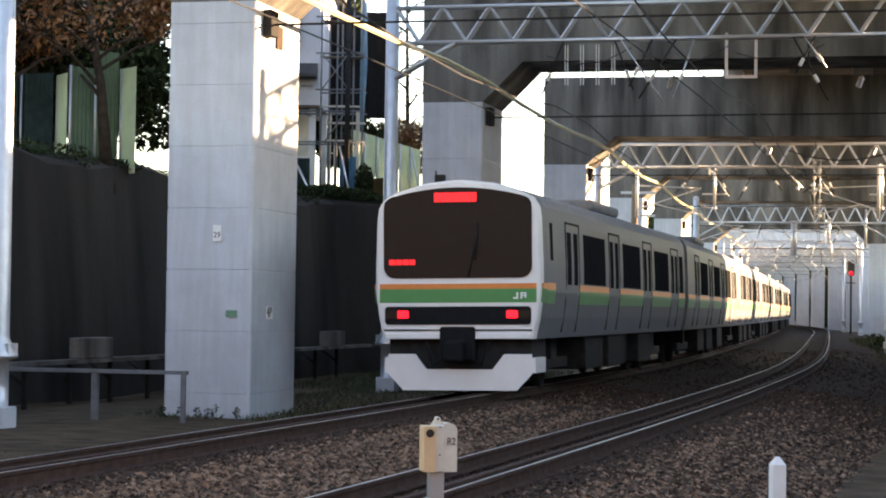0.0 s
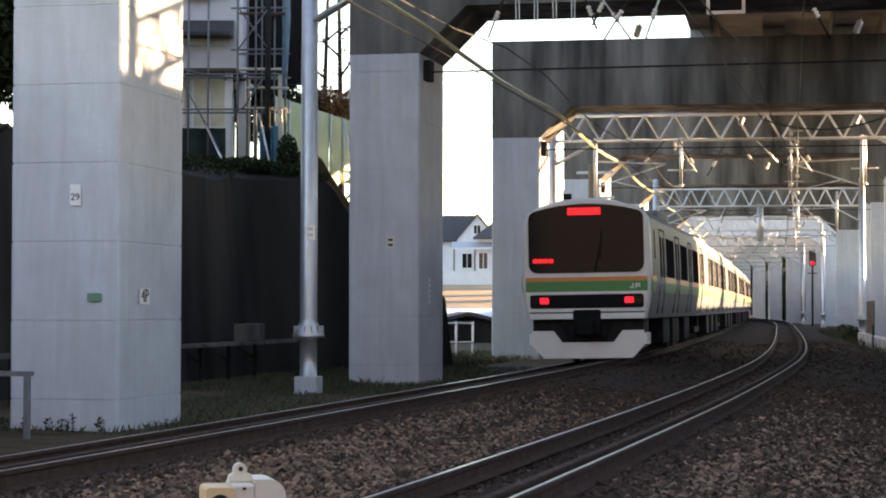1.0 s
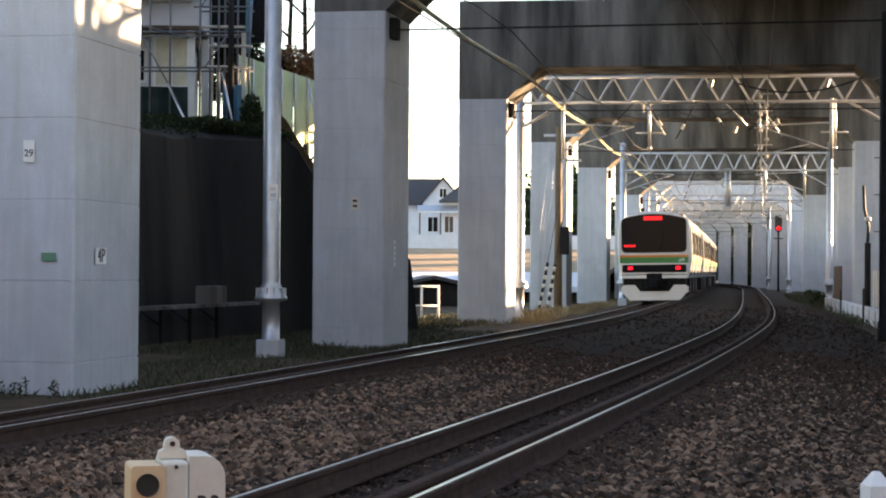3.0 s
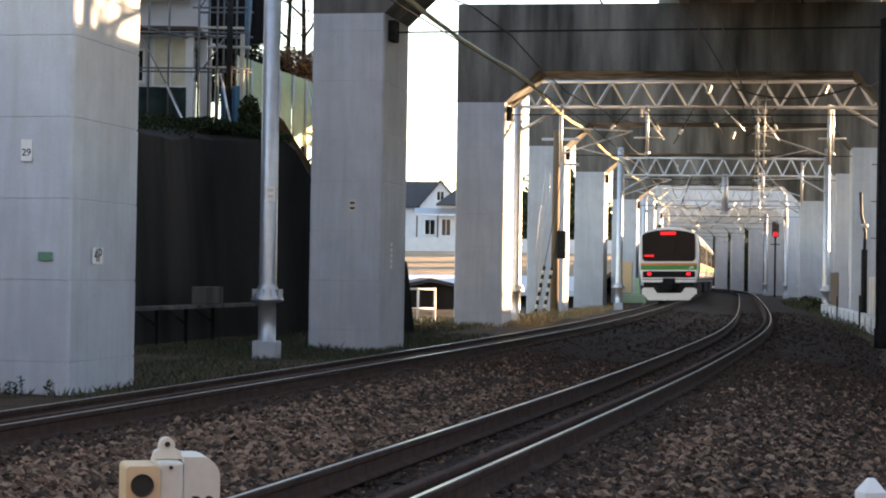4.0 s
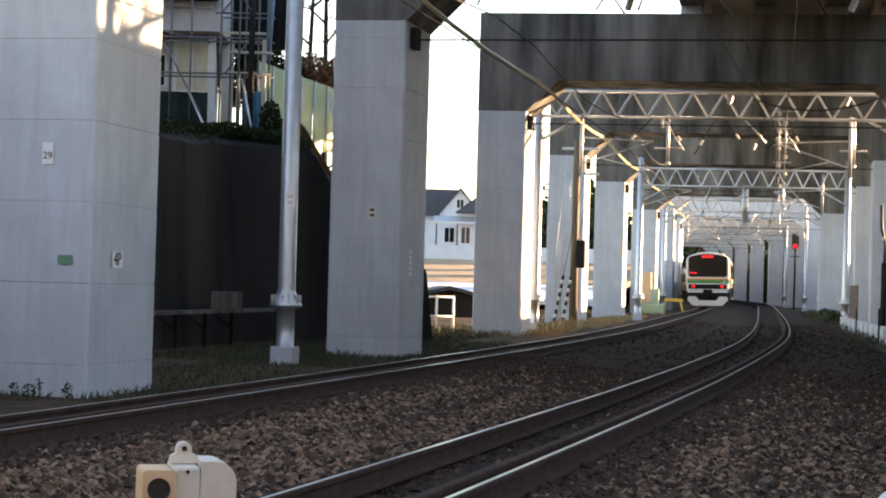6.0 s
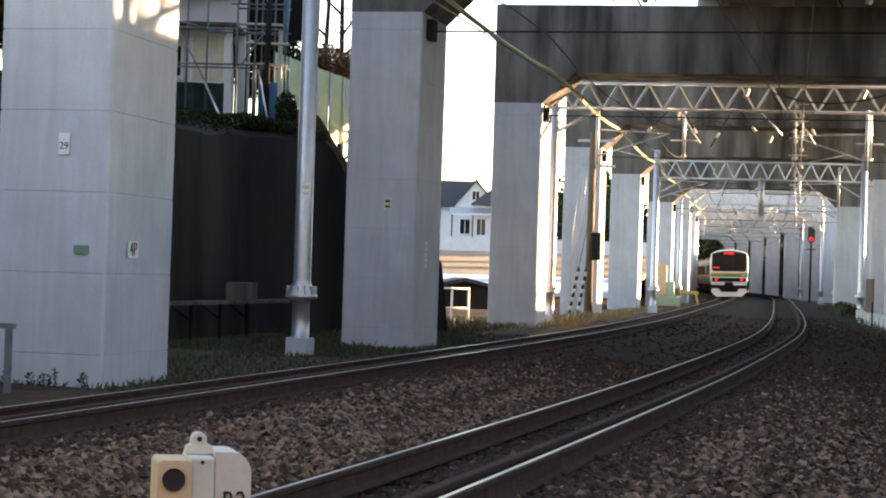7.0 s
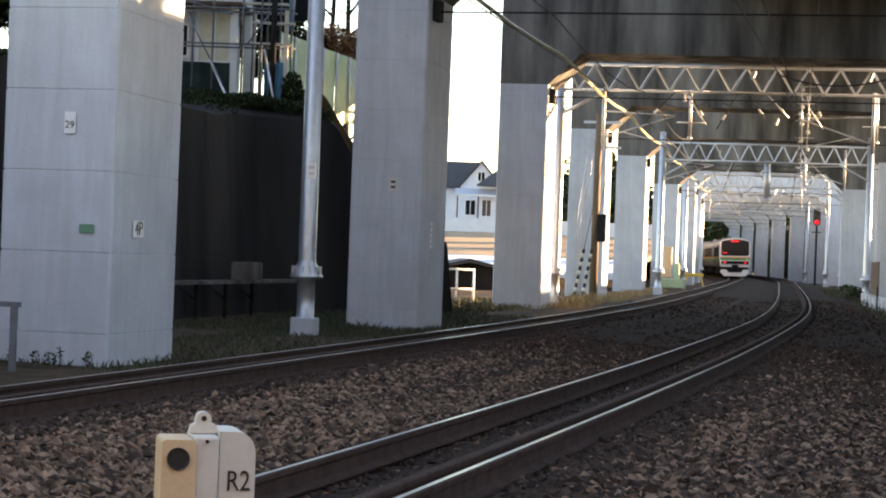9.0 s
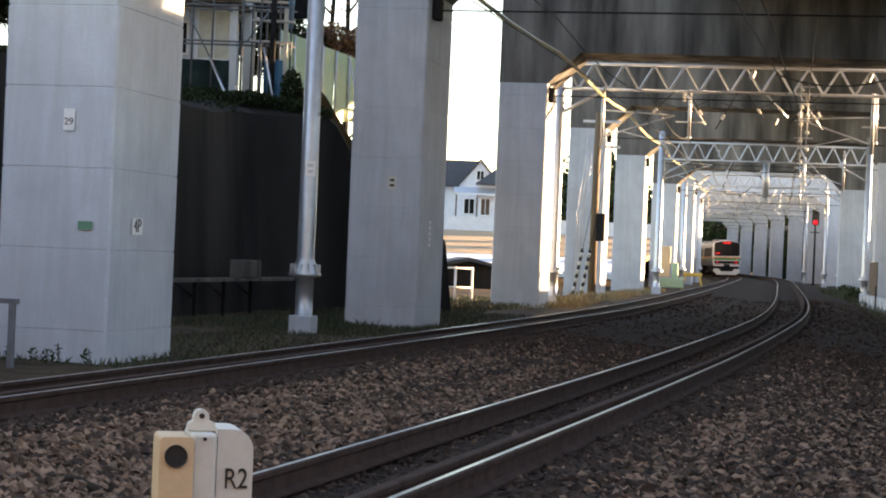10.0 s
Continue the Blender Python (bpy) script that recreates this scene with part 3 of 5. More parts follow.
def train_front(c, yf):
    """White moulded end with windscreen, lamps, stripes, skirt and coupler."""
    def sec(k, zk, top):
        return [(x * k, 1.0 + (z - 1.0) * zk) for x, z in body_section()]
    bm = bmesh.new()
    sweep(bm, [ring3(sec(0.998, 1.0, 0), yf + 0.42), ring3(sec(0.998, 1.0, 0), yf + 0.16)])
    part("cab_corner", bm, STAINLESS, c)
    bm = bmesh.new()
    sweep(bm, [ring3(sec(0.996, 0.998, 0), yf + 0.16), ring3(sec(0.985, 0.993, 0), yf + 0.05), ring3(sec(0.965, 0.985, 0), yf + 0.01), ring3(sec(0.94, 0.975, 0), yf)])
    bmesh.ops.recalc_face_normals(bm, faces=bm.faces[:])
    part("front_panel", bm, FRPWHITE, c, "white moulded front panel")
    # windscreen with an arched top
    bm = bmesh.new()
    r, out = 0.20, []
    for k in range(7):
        a = radians(-90 + 15 * k)
        out.append((1.30 - r + r * math.cos(a), 2.04 + r + r * math.sin(a)))
    out += [(1.30, 3.24), (1.285, 3.33), (1.24, 3.39), (1.17, 3.43)]
    out += [(x, 3.43 + 0.16 * (1 - (x / 1.17) ** 2)) for x in (0.9, 0.6, 0.3, 0.0)]
    plate(bm, out + [(-x, z) for x, z in reversed(out[:-1])], yf - 0.022, yf + 0.02)
    part("windscreen", bm, GLASS_DK, c, "large dark windscreen")
    for z0, z1, m, n in ((1.855, 1.945, ORANGE, "orange_stripe"), (1.62, 1.855, GREEN, "green_stripe")):
        bm = bmesh.new()
        box(bm, -1.375, 1.375, yf - 0.008, yf + 0.02, z0, z1)
        part(n, bm, m, c)
        for s in (-1, 1):
            bm = bmesh.new()
            side_panel(bm, s, yf + 0.05, yf + 0.44, z0, z1, 0.004, 0.02)
            part(n, bm, m, c)
    bm = bmesh.new()
    plate(bm, rrect(2.56, 0.31, 0.06, 0, 1.40), yf - 0.02, yf + 0.02)
    lb = part("lamp_band", bm, BLACKP, c)
    for s in (-1, 1):
        bm = bmesh.new()
        plate(bm, rrect(0.19, 0.13, 0.02, s * 0.955, 1.42), yf - 0.032, yf - 0.01)
        part("tail_lamp", bm, REDLAMP, lb, "lit red tail lamp")
        bm = bmesh.new()
        plate(bm, rrect(0.20, 0.15, 0.02, s * 1.17, 1.42), yf - 0.030, yf - 0.01)
        part("headlamp", bm, GLASS_DK, lb)
        bm = bmesh.new()
        box(bm, min(s * 0.32, s * 1.27), max(s * 0.32, s * 1.27), yf - 0.04, yf + 0.15, 1.0, 1.10, bevel=0.015)
        part("bumper_bar", bm, FRPWHITE, c)
    bm = bmesh.new()
    for k in range(7):
        box(bm, -0.40 + 0.107 * k, -0.30 + 0.107 * k, yf - 0.031, yf - 0.02, 3.34, 3.50)
    part("destination_sign", bm, REDLED, c, "red glowing destination sign, not readable")
    bm = bmesh.new()
    for k in range(4):
        box(bm, -1.20 + 0.12 * k, -1.10 + 0.12 * k, yf - 0.028, yf - 0.018, 2.27, 2.36)
    part("train_number_sign", bm, REDLED, c, "small red glowing sign behind the windscreen")
    bm = bmesh.new()
    for x0, x1, z0, z1 in ((1.03, 1.06, 1.70, 1.79), (0.97, 1.06, 1.68, 1.71), (1.10, 1.13, 1.68, 1.79), (1.10, 1.2, 1.765, 1.79), (1.17, 1.2, 1.70, 1.79), (1.10, 1.2, 1.725, 1.745)):
        box(bm, x0, x1, yf - 0.014, yf - 0.004, z0, z1)
    part("emblem", bm, WHITEP, c)
    bm = bmesh.new()
    tube(bm, [(0.20, yf - 0.05, 2.06), (0.32, yf - 0.05, 2.72)], 0.013, 6)
    tube(bm, [(0.32, yf - 0.05, 2.35), (0.36, yf - 0.05, 2.98)], 0.017, 6)
    part("wiper", bm, STEEL_DK, c)
    # skirt
    bm = bmesh.new()
    half = [(0.0, 0.12), (1.0, 0.12), (1.26, 0.40), (1.26, 0.74), (0.78, 0.74), (0.58, 0.48), (0.0, 0.48)]
    out = half + [(-x, z) for x, z in reversed(half[1:-1])]
    plate(bm, out, yf + 0.12, yf + 0.17)
    for s in (-1, 1):
        box(bm, min(s * 1.26, s * 1.33), max(s * 1.26, s * 1.33), yf + 0.14, yf + 1.0, 0.42, 0.68)
    part("skirt", bm, FRPWHITE, c, "pale grey snow skirt")
    bm = bmesh.new()
    box(bm, -0.31, 0.31, yf - 0.05, yf + 0.5, 0.62, 1.21, bevel=0.04)
    box(bm, -0.16, 0.16, yf - 0.34, yf + 0.3, 0.62, 0.98, bevel=0.05)
    tube(bm, [(-0.55, yf + 0.0, 0.95), (-0.42, yf - 0.05, 0.55), (-0.2, yf, 0.7)], 0.03, 6)
    tube(bm, [(0.55, yf + 0.0, 0.95), (0.42, yf - 0.05, 0.55), (0.2, yf, 0.7)], 0.03, 6)
    part("coupler", bm, BLACKP, c)
    bm = bmesh.new()
    box(bm, -1.30, 1.30, yf - 0.012, yf + 0.05, 1.135, 1.165)
    part("bumper_gap", bm, BLACK, c)
    for s in (-1, 1):
        bm = bmesh.new()
        box(bm, s * 1.42 - 0.035, s * 1.42 + 0.035, yf + 1.05, yf + 1.30, 1.98, 2.90)
        side_panel(bm, s, yf + 0.75, yf + 1.0, 2.35, 3.0, 0.004, 0.02)
        part("cab_window", bm, GLASS_SIDE, c)
    bm = bmesh.new()
    box(bm, -1.25, 1.25, yf + 0.2, yf + 1.4, 0.5, 1.0)
    part("underframe", bm, STEEL_DK, c)
    bm = bmesh.new()
    box(bm, -0.55, -0.40, yf + 0.6, yf + 0.8, 3.6, 3.86)
    tube(bm, [(-0.6, yf + 0.9, 3.6), (-0.6, yf + 0.9, 3.95)], 0.015, 5)
    part("roof_antenna", bm, STEEL_DK, c)


# ---------------- the bank on the near side of the hill ----------------
WALL_A, WALL_B = Vector((-14.0, 6.0, 0)), Vector((-4.4, 49.0, 0))


def bank_frame():
    d = WALL_B - WALL_A
    return pose(WALL_A.x, WALL_A.y, 0, 0, 0, -math.degrees(math.atan2(d.x, d.y))), d.length


def retaining_wall():
    m, n = bank_frame()
    rng = random.Random(3)
    inA = m.to_3x3() @ Vector((-1, 0, 0))
    inB = Vector((-0.3, 0.95, 0)).normalized()
    # battered face with an uneven crest; the far end turns across and falls to the ground
    line = [(m @ Vector((0, n * k / 44, 0)), 4.4 + 0.12 * math.sin(k * 0.9) + 0.1 * rng.random(), inA) for k in range(45)]
    end = Vector((0.3, 51.8, 0))
    for s, z in ((0.2, 4.6), (0.3, 4.65), (0.36, 4.4), (0.42, 3.9), (0.5, 3.3), (0.6, 2.8), (0.7, 2.5), (0.85, 2.0), (0.96, 1.5), (1.0, -0.5)):
        line.append((WALL_B.lerp(end, s), z, inB))

    def skin(off, rise, deep, material, name, label, cat, sel):
        bm = bmesh.new()
        rows = []
        for b, z, d in sel:
            t = max(z + rise, -0.6)
            f = max(t, 0.0) / 4.5
            rows.append([b + d * off + Vector((0, 0, -1.0)), b + d * (off + 0.4 * f) + Vector((0, 0, t - 0.12)), b + d * (off + 0.6 * f + 0.02) + Vector((0, 0, t)), b + d * deep + Vector((0, 0, t + 0.2)), b + d * deep + Vector((0, 0, -1.0))])
        sweep(bm, rows)
        bmesh.ops.recalc_face_normals(bm, faces=bm.faces[:])
        tagged(link(name, bm, material), label, cat, kind="structure")

    skin(0.0, 0.0, 1.6, NETWALL, "retaining_wall", "dark weathered retaining wall below the houses", "wall", line)
    skin(1.65, 0.1, 9.0, SOIL, "bank", "dark soil bank behind the wall's crest", "bank", line[:45])
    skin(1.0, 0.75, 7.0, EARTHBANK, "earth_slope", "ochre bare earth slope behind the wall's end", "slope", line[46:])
    # cable trough on brackets along the wall's foot
    tr = tagged(empty("cable_trough", m), "grey concrete cable trough on steel brackets along the wall", "cable trough")
    bm = bmesh.new()
    box(bm, 0.55, 0.85, 12, n + 0.2, 0.36, 0.44)
    # dark concrete on trough and boxes paints in the shade at the wall's foot
    part("trough", bm, CONC_DARK, tr)
    for k in range(16):
        y = 12.5 + 1.9 * k
        bm = bmesh.new()
        box(bm, 0.62, 0.70, y - 0.04, y + 0.04, -0.6, 0.36)
        tube(bm, [(0.66, y, 0.0), (0.1, y, 0.4)], 0.03, 5)
        part("bracket", bm, STEEL_DK, tr)
    for y in (24.2, 39.9):
        bm = bmesh.new()
        box(bm, 0.5, 0.8, y, y + 1.4, 0.443, 0.84, bevel=0.02)
        part("cable_box", bm, CONC_DARK, tr, "concrete cable box with shade put into its grey")


def leaf_cloud(name, centre, radius, n, size, material, label, category, seed, flat=1.0, kind="stuff"):
    rng = np.random.RandomState(seed)
    verts, faces = [], []
    for _ in range(n):
        d = rng.randn(3)
        d /= np.linalg.norm(d)
        p = np.array(centre) + d * np.array(radius) * (0.35 + 0.65 * rng.rand() ** 0.5)
        a, b = rng.randn(3), rng.randn(3)
        a /= np.linalg.norm(a)
        b -= a * a.dot(b)
        b /= np.linalg.norm(b)
        s = size * (0.5 + rng.rand())
        i = len(verts)
        verts += [(p - a * s).tolist(), (p + b * s * 0.45).tolist(), (p + a * s).tolist(), (p - b * s * 0.45).tolist()]
        faces.append((i, i + 1, i + 2, i + 3))
    me = bpy.data.meshes.new(name)
    me.from_pydata(verts, [], faces)
    me.materials.append(material)
    return new(name, me)


def tree(p, height, crown, n, size, material, label, seed, lean=0.0):
    t = tagged(empty("tree", pose(*p)), label, "tree", group="trees on the bank")
    rng = random.Random(seed)
    bm = bmesh.new()
    top = Vector((lean, 0, height))
    tube(bm, [(0, 0, -0.5), (lean * 0.3, 0.05, height * 0.4), tuple(top)], 0.16, 8, r2=0.04)
    for k in range(12):
        f = 0.35 + 0.6 * k / 12
        b = Vector((lean * f, 0, height * f))
        a = rng.random() * 6.3
        L = crown[0] * (0.7 + 0.5 * rng.random())
        e = b + Vector((math.cos(a) * L, math.sin(a) * L, L * 0.5))
        mid = (b + e) / 2 + Vector((0, 0, 0.15))
        tube(bm, [b, mid, e], 0.05, 5, r2=0.012)
        for q in range(3):
            e2 = e + Vector((rng.uniform(-1, 1), rng.uniform(-1, 1), rng.uniform(0, 0.9))) * 0.6
            tube(bm, [mid.lerp(e, 0.4 + 0.2 * q), e2], 0.018, 4, r2=0.006)
    part("trunk", bm, BARK, t)
    if n:
        cr = leaf_cloud("crown", (lean * 0.8, 0, height * 0.78), crown, n, size, material, "", "", seed)
        cr.parent = t
    return t


def grass_patch(name, rows, material, seed, label):
    """Blades in strips: y0, y1, u0, u1, count, height."""
    rng = np.random.RandomState(seed)
    verts, faces = [], []
    for y0, y1, u0, u1, n, hgt in rows:
        for _ in range(n):
            p = np.array(on_line(y0 + (y1 - y0) * rng.rand(), u0 + (u1 - u0) * rng.rand(), -0.46))
            a = rng.rand() * 6.3
            h = hgt * (0.4 + 0.9 * rng.rand())
            w = 0.006 + 0.008 * rng.rand()
            s = np.array((math.cos(a) * w, math.sin(a) * w, 0))
            l = rng.randn(2) * h * 0.35
            i = len(verts)
            verts += [(p - s).tolist(), (p + s).tolist(), (p + (l[0] * 0.4, l[1] * 0.4, h * 0.6) + s * 0.6).tolist(), (p + (l[0], l[1], h)).tolist()]
            faces += [(i, i + 1, i + 2), (i, i + 2, i + 3)]
    me = bpy.data.meshes.new(name)
    me.from_pydata(verts, [], faces)
    me.materials.append(material)
    return tagged(new(name, me), label, "grass", kind="stuff")


def window(parent, m, w, h, name="window", glass=None):
    bm = bmesh.new()
    for x0, x1, z0, z1 in ((-w / 2 - 0.06, -w / 2, -0.06, h + 0.06), (w / 2, w / 2 + 0.06, -0.06, h + 0.06), (-w / 2, w / 2, -0.06, 0), (-w / 2, w / 2, h, h + 0.06), (-0.025, 0.025, 0, h)):
        box(bm, x0, x1, -0.05, 0.03, z0, z1)
    f = part(name, bm, WHITEP, parent)
    f.matrix_local = m
    bm = bmesh.new()
    box(bm, -w / 2, w / 2, -0.015, 0.0, 0, h)
    part("pane", bm, glass or GLASS_DK, f)
    return f


def house(m, w, d, h, roof_h, wall_m, label, wins, gable_front=True, eave=0.4):
    hs = tagged(empty("house", m), label, "house", group="houses")
    bm = bmesh.new()
    box(bm, -w / 2, w / 2, 0, d, -1, h)
    if gable_front and roof_h:
        plate(bm, [(-w / 2, h), (w / 2, h), (0, h + roof_h)], 0.0, d)
    part("wall", bm, wall_m, hs)
    if roof_h:
        bm = bmesh.new()
        k = (w / 2 + eave) / (w / 2)
        for s in (-1, 1):
            q = [(0, h + roof_h + 0.05), (s * (w / 2 + eave), h + roof_h - roof_h * k + 0.05), (s * (w / 2 + eave), h + roof_h - roof_h * k + 0.22), (0, h + roof_h + 0.22)]
            sweep(bm, [[Vector((x, y, z)) for x, z in q] for y in (-eave, d + eave)])
        bmesh.ops.recalc_face_normals(bm, faces=bm.faces[:])
        part("roof", bm, ROOFTILE, hs)
    else:
        bm = bmesh.new()
        box(bm, -w / 2 - eave, w / 2 + eave, -eave, d + eave, h, h + 0.25)
        part("roof", bm, ROOFTILE, hs)
    for x, z, ww, hh in wins:
        window(hs, pose(x, -0.02, z), ww, hh)
    return hs


# ================= build =================
ground_sheet()
ballast_bed()
railway_track(0.0, "railway track on which the train runs, curving away")
railway_track(TRACK_GAP, "nearer railway track with worn shiny rails, curving away")
ballast_stones()

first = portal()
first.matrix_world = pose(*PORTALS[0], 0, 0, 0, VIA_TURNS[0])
for k, ((x, y), turn) in enumerate(zip(PORTALS, VIA_TURNS)):
    if k == 5:  # a lower, narrower portal
        portal(11.55, 0.94).matrix_world = pose(x, y, -0.62, 0, 0, turn)
    elif k == 6:
        pale = portal(beam=CONC)
        pale.matrix_world = pose(x, y, 0, 0, 0, turn)
    elif k > 6:
        copy_thing(pale, pose(x, y, 0, 0, 0, turn))
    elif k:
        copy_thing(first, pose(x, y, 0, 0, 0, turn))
deck()

# gantries: left post u, right post u
def u_of(x, y):
    return (x - float(np.interp(y, GY, GX))) * math.cos(heading(y))

gantry(20.5, u_of(-8.0, 20.5), 12.5, 8.6, 9.4, right_post=False, n=14, braces=False)
gantry(36.0, u_of(-2.76, 36), 11.2, 7.50, 8.30, n=14, droppers=(3.7, 7.6))
gantry(66.0, u_of(3.62, 66), 8.5, 6.9, 7.75, n=12)
gantry(98.0, u_of(10.6, 98), 7.6, 6.3, 7.15, n=12)
gantry(132.0, -3.0, 7.4, 6.4, 7.2, n=12)
gantry(166.0, -3.0, 7.4, 6.4, 7.2, n=12)
gantry(198.0, -3.0, 7.4, 6.4, 7.2, n=12)

for u in (0.0, TRACK_GAP):
    wire("contact_wire", u, 5.1, -30, 260, 0.012, CABLE, "thin copper contact wire above the track")
    wire("messenger_wire", u, 6.0, -30, 260, 0.014, CABLE, "steel messenger wire above the contact wire", sag=0.5)
wire("feeder_cable", -2.42, 6.93, -30, 260, 0.055, FEEDER, "thick yellowish feeder cable beside the track", sag=0.25)

def strut_set(y, u, z, seed):
    """Slanting hangers with insulators between a gantry and the wires."""
    rng = random.Random(seed)
    h = tagged(empty("wire_hanger", frame_at(y, u)), "slanting steel hangers with pale insulators below a gantry", "wire hanger", group="wire hangers")
    for k in range(3 if y < 90 else 2):
        a = Vector((rng.uniform(-0.9, 0.9), -0.1, z))
        b = Vector((a.x + rng.choice((-1, 1)) * rng.uniform(0.35, 1.0), rng.uniform(-0.5, 0.3), z - rng.uniform(0.7, 1.5)))
        bm = bmesh.new()
        tube(bm, [a, b], 0.02, 6)
        r = part("rod", bm, GALV if k % 2 else STEEL_DK, h)
        bm = bmesh.new()
        lathe(bm, [(0.02, 0), (0.06, 0.03), (0.025, 0.06), (0.06, 0.10), (0.025, 0.13), (0.06, 0.17), (0.02, 0.2)], 8)
        i = part("insulator", bm, PORCELAIN, r)
        d = (b - a).normalized()
        i.matrix_local = Matrix.Translation(a.lerp(b, 0.6)) @ d.to_track_quat("Z", "X").to_matrix().to_4x4()
    bm = bmesh.new()
    tube(bm, [(-0.9, -0.1, z - 0.35), (-0.2, -0.1, z - 0.55), (0.4, -0.12, z - 0.5), (1.0, -0.1, z - 0.2)], 0.014, 5)
    part("jumper_cable", bm, CABLE, h)

for q, (y, z) in enumerate(((36.0, 7.5), (66.0, 6.9), (98.0, 6.3), (132.0, 6.4), (166.0, 6.4))):
    for j, u in enumerate((0.3, 2.3, TRACK_GAP + 0.4)):
        strut_set(y, u, z, 10 * q + j)

retaining_wall()
# house under repair above the bank, its upper storey jutting out
def site_house():
    hs = tagged(empty("house"), "white house under repair with a jutting upper storey", "house", group="houses")
    bm = bmesh.new()
    box(bm, -9.6, -5.55, 52.0, 58.0, 7.62, 11.6)
    part("upper_storey", bm, HOUSEW, hs)
    bm = bmesh.new()
    box(bm, -9.7, -5.75, 51.86, 51.998, 8.22, 8.34, bevel=0.01)
    part("ledge", bm, HOUSEW, hs)
    bm = bmesh.new()
    box(bm, -9.6, -5.52, 51.96, 54.5, 7.53, 7.617)
    part("soffit", bm, WOODFENCE, hs, "brown timber soffit")
    bm = bmesh.new()
    sweep(bm, [[Vector(p) for p in ((-7.0, 52.9, z), (-5.95, 54.3, z), (-6.2, 58, z), (-9.4, 58, z), (-9.4, 52.9, z))] for z in (3.6, 7.528)])
    bmesh.ops.recalc_face_normals(bm, faces=bm.faces[:])
    part("lower_wall", bm, HOUSEW, hs, "pale rendered wall")
    window(hs, pose(-7.3, 52.88, 6.25), 0.42, 0.8)
    window(hs, pose(-7.95, 52.88, 6.25), 0.42, 0.8)
    bm = bmesh.new()
    box(bm, -6.86, -5.86, 52.56, 53.7, 5.2, 7.525)
    part("window_bay", bm, HOUSEW, hs)
    window(hs, pose(-6.32, 52.55, 6.1), 0.84, 1.25, glass=CURTAIN)
    bm = bmesh.new()
    box(bm, -6.94, -6.16, 51.74, 51.997, 9.47, 11.2, bevel=0.02)
    for k in range(7):
        box(bm, -6.9 + 0.105 * k, -6.84 + 0.105 * k, 51.70, 51.745, 9.55, 11.1)
    part("shutter_box", bm, WOODFENCE, hs, "brown slatted shutter box")
    bm = bmesh.new()
    sweep(bm, [[Vector((x, yy, z)) for yy, z in ((51.997, 8.9), (51.25, 8.5), (51.25, 8.42), (51.997, 8.42))] for x in (-7.6, -5.62)])
    bmesh.ops.recalc_face_normals(bm, faces=bm.faces[:])
    part("awning", bm, ROOFTILE, hs, "dark sloping awning")
    for x, y in ((-5.78, 52.3), (-5.6, 54.2)):
        bm = bmesh.new()
        box(bm, x - 0.1, x + 0.1, y - 0.1, y + 0.1, 4.2, 7.525, bevel=0.01)
        part("pillar", bm, WHITEP, hs, "white painted timber pillar")
    bm = bmesh.new()
    box(bm, -5.93, -5.89, 54.2, 54.28, 5.2, 7.5)
    part("downpipe", bm, RUST, hs, "reddish-brown downpipe")
    bm = bmesh.new()
    box(bm, -9.9, -5.2, 51.6, 58.4, 11.603, 11.85)
    part("roof", bm, ROOFTILE, hs)


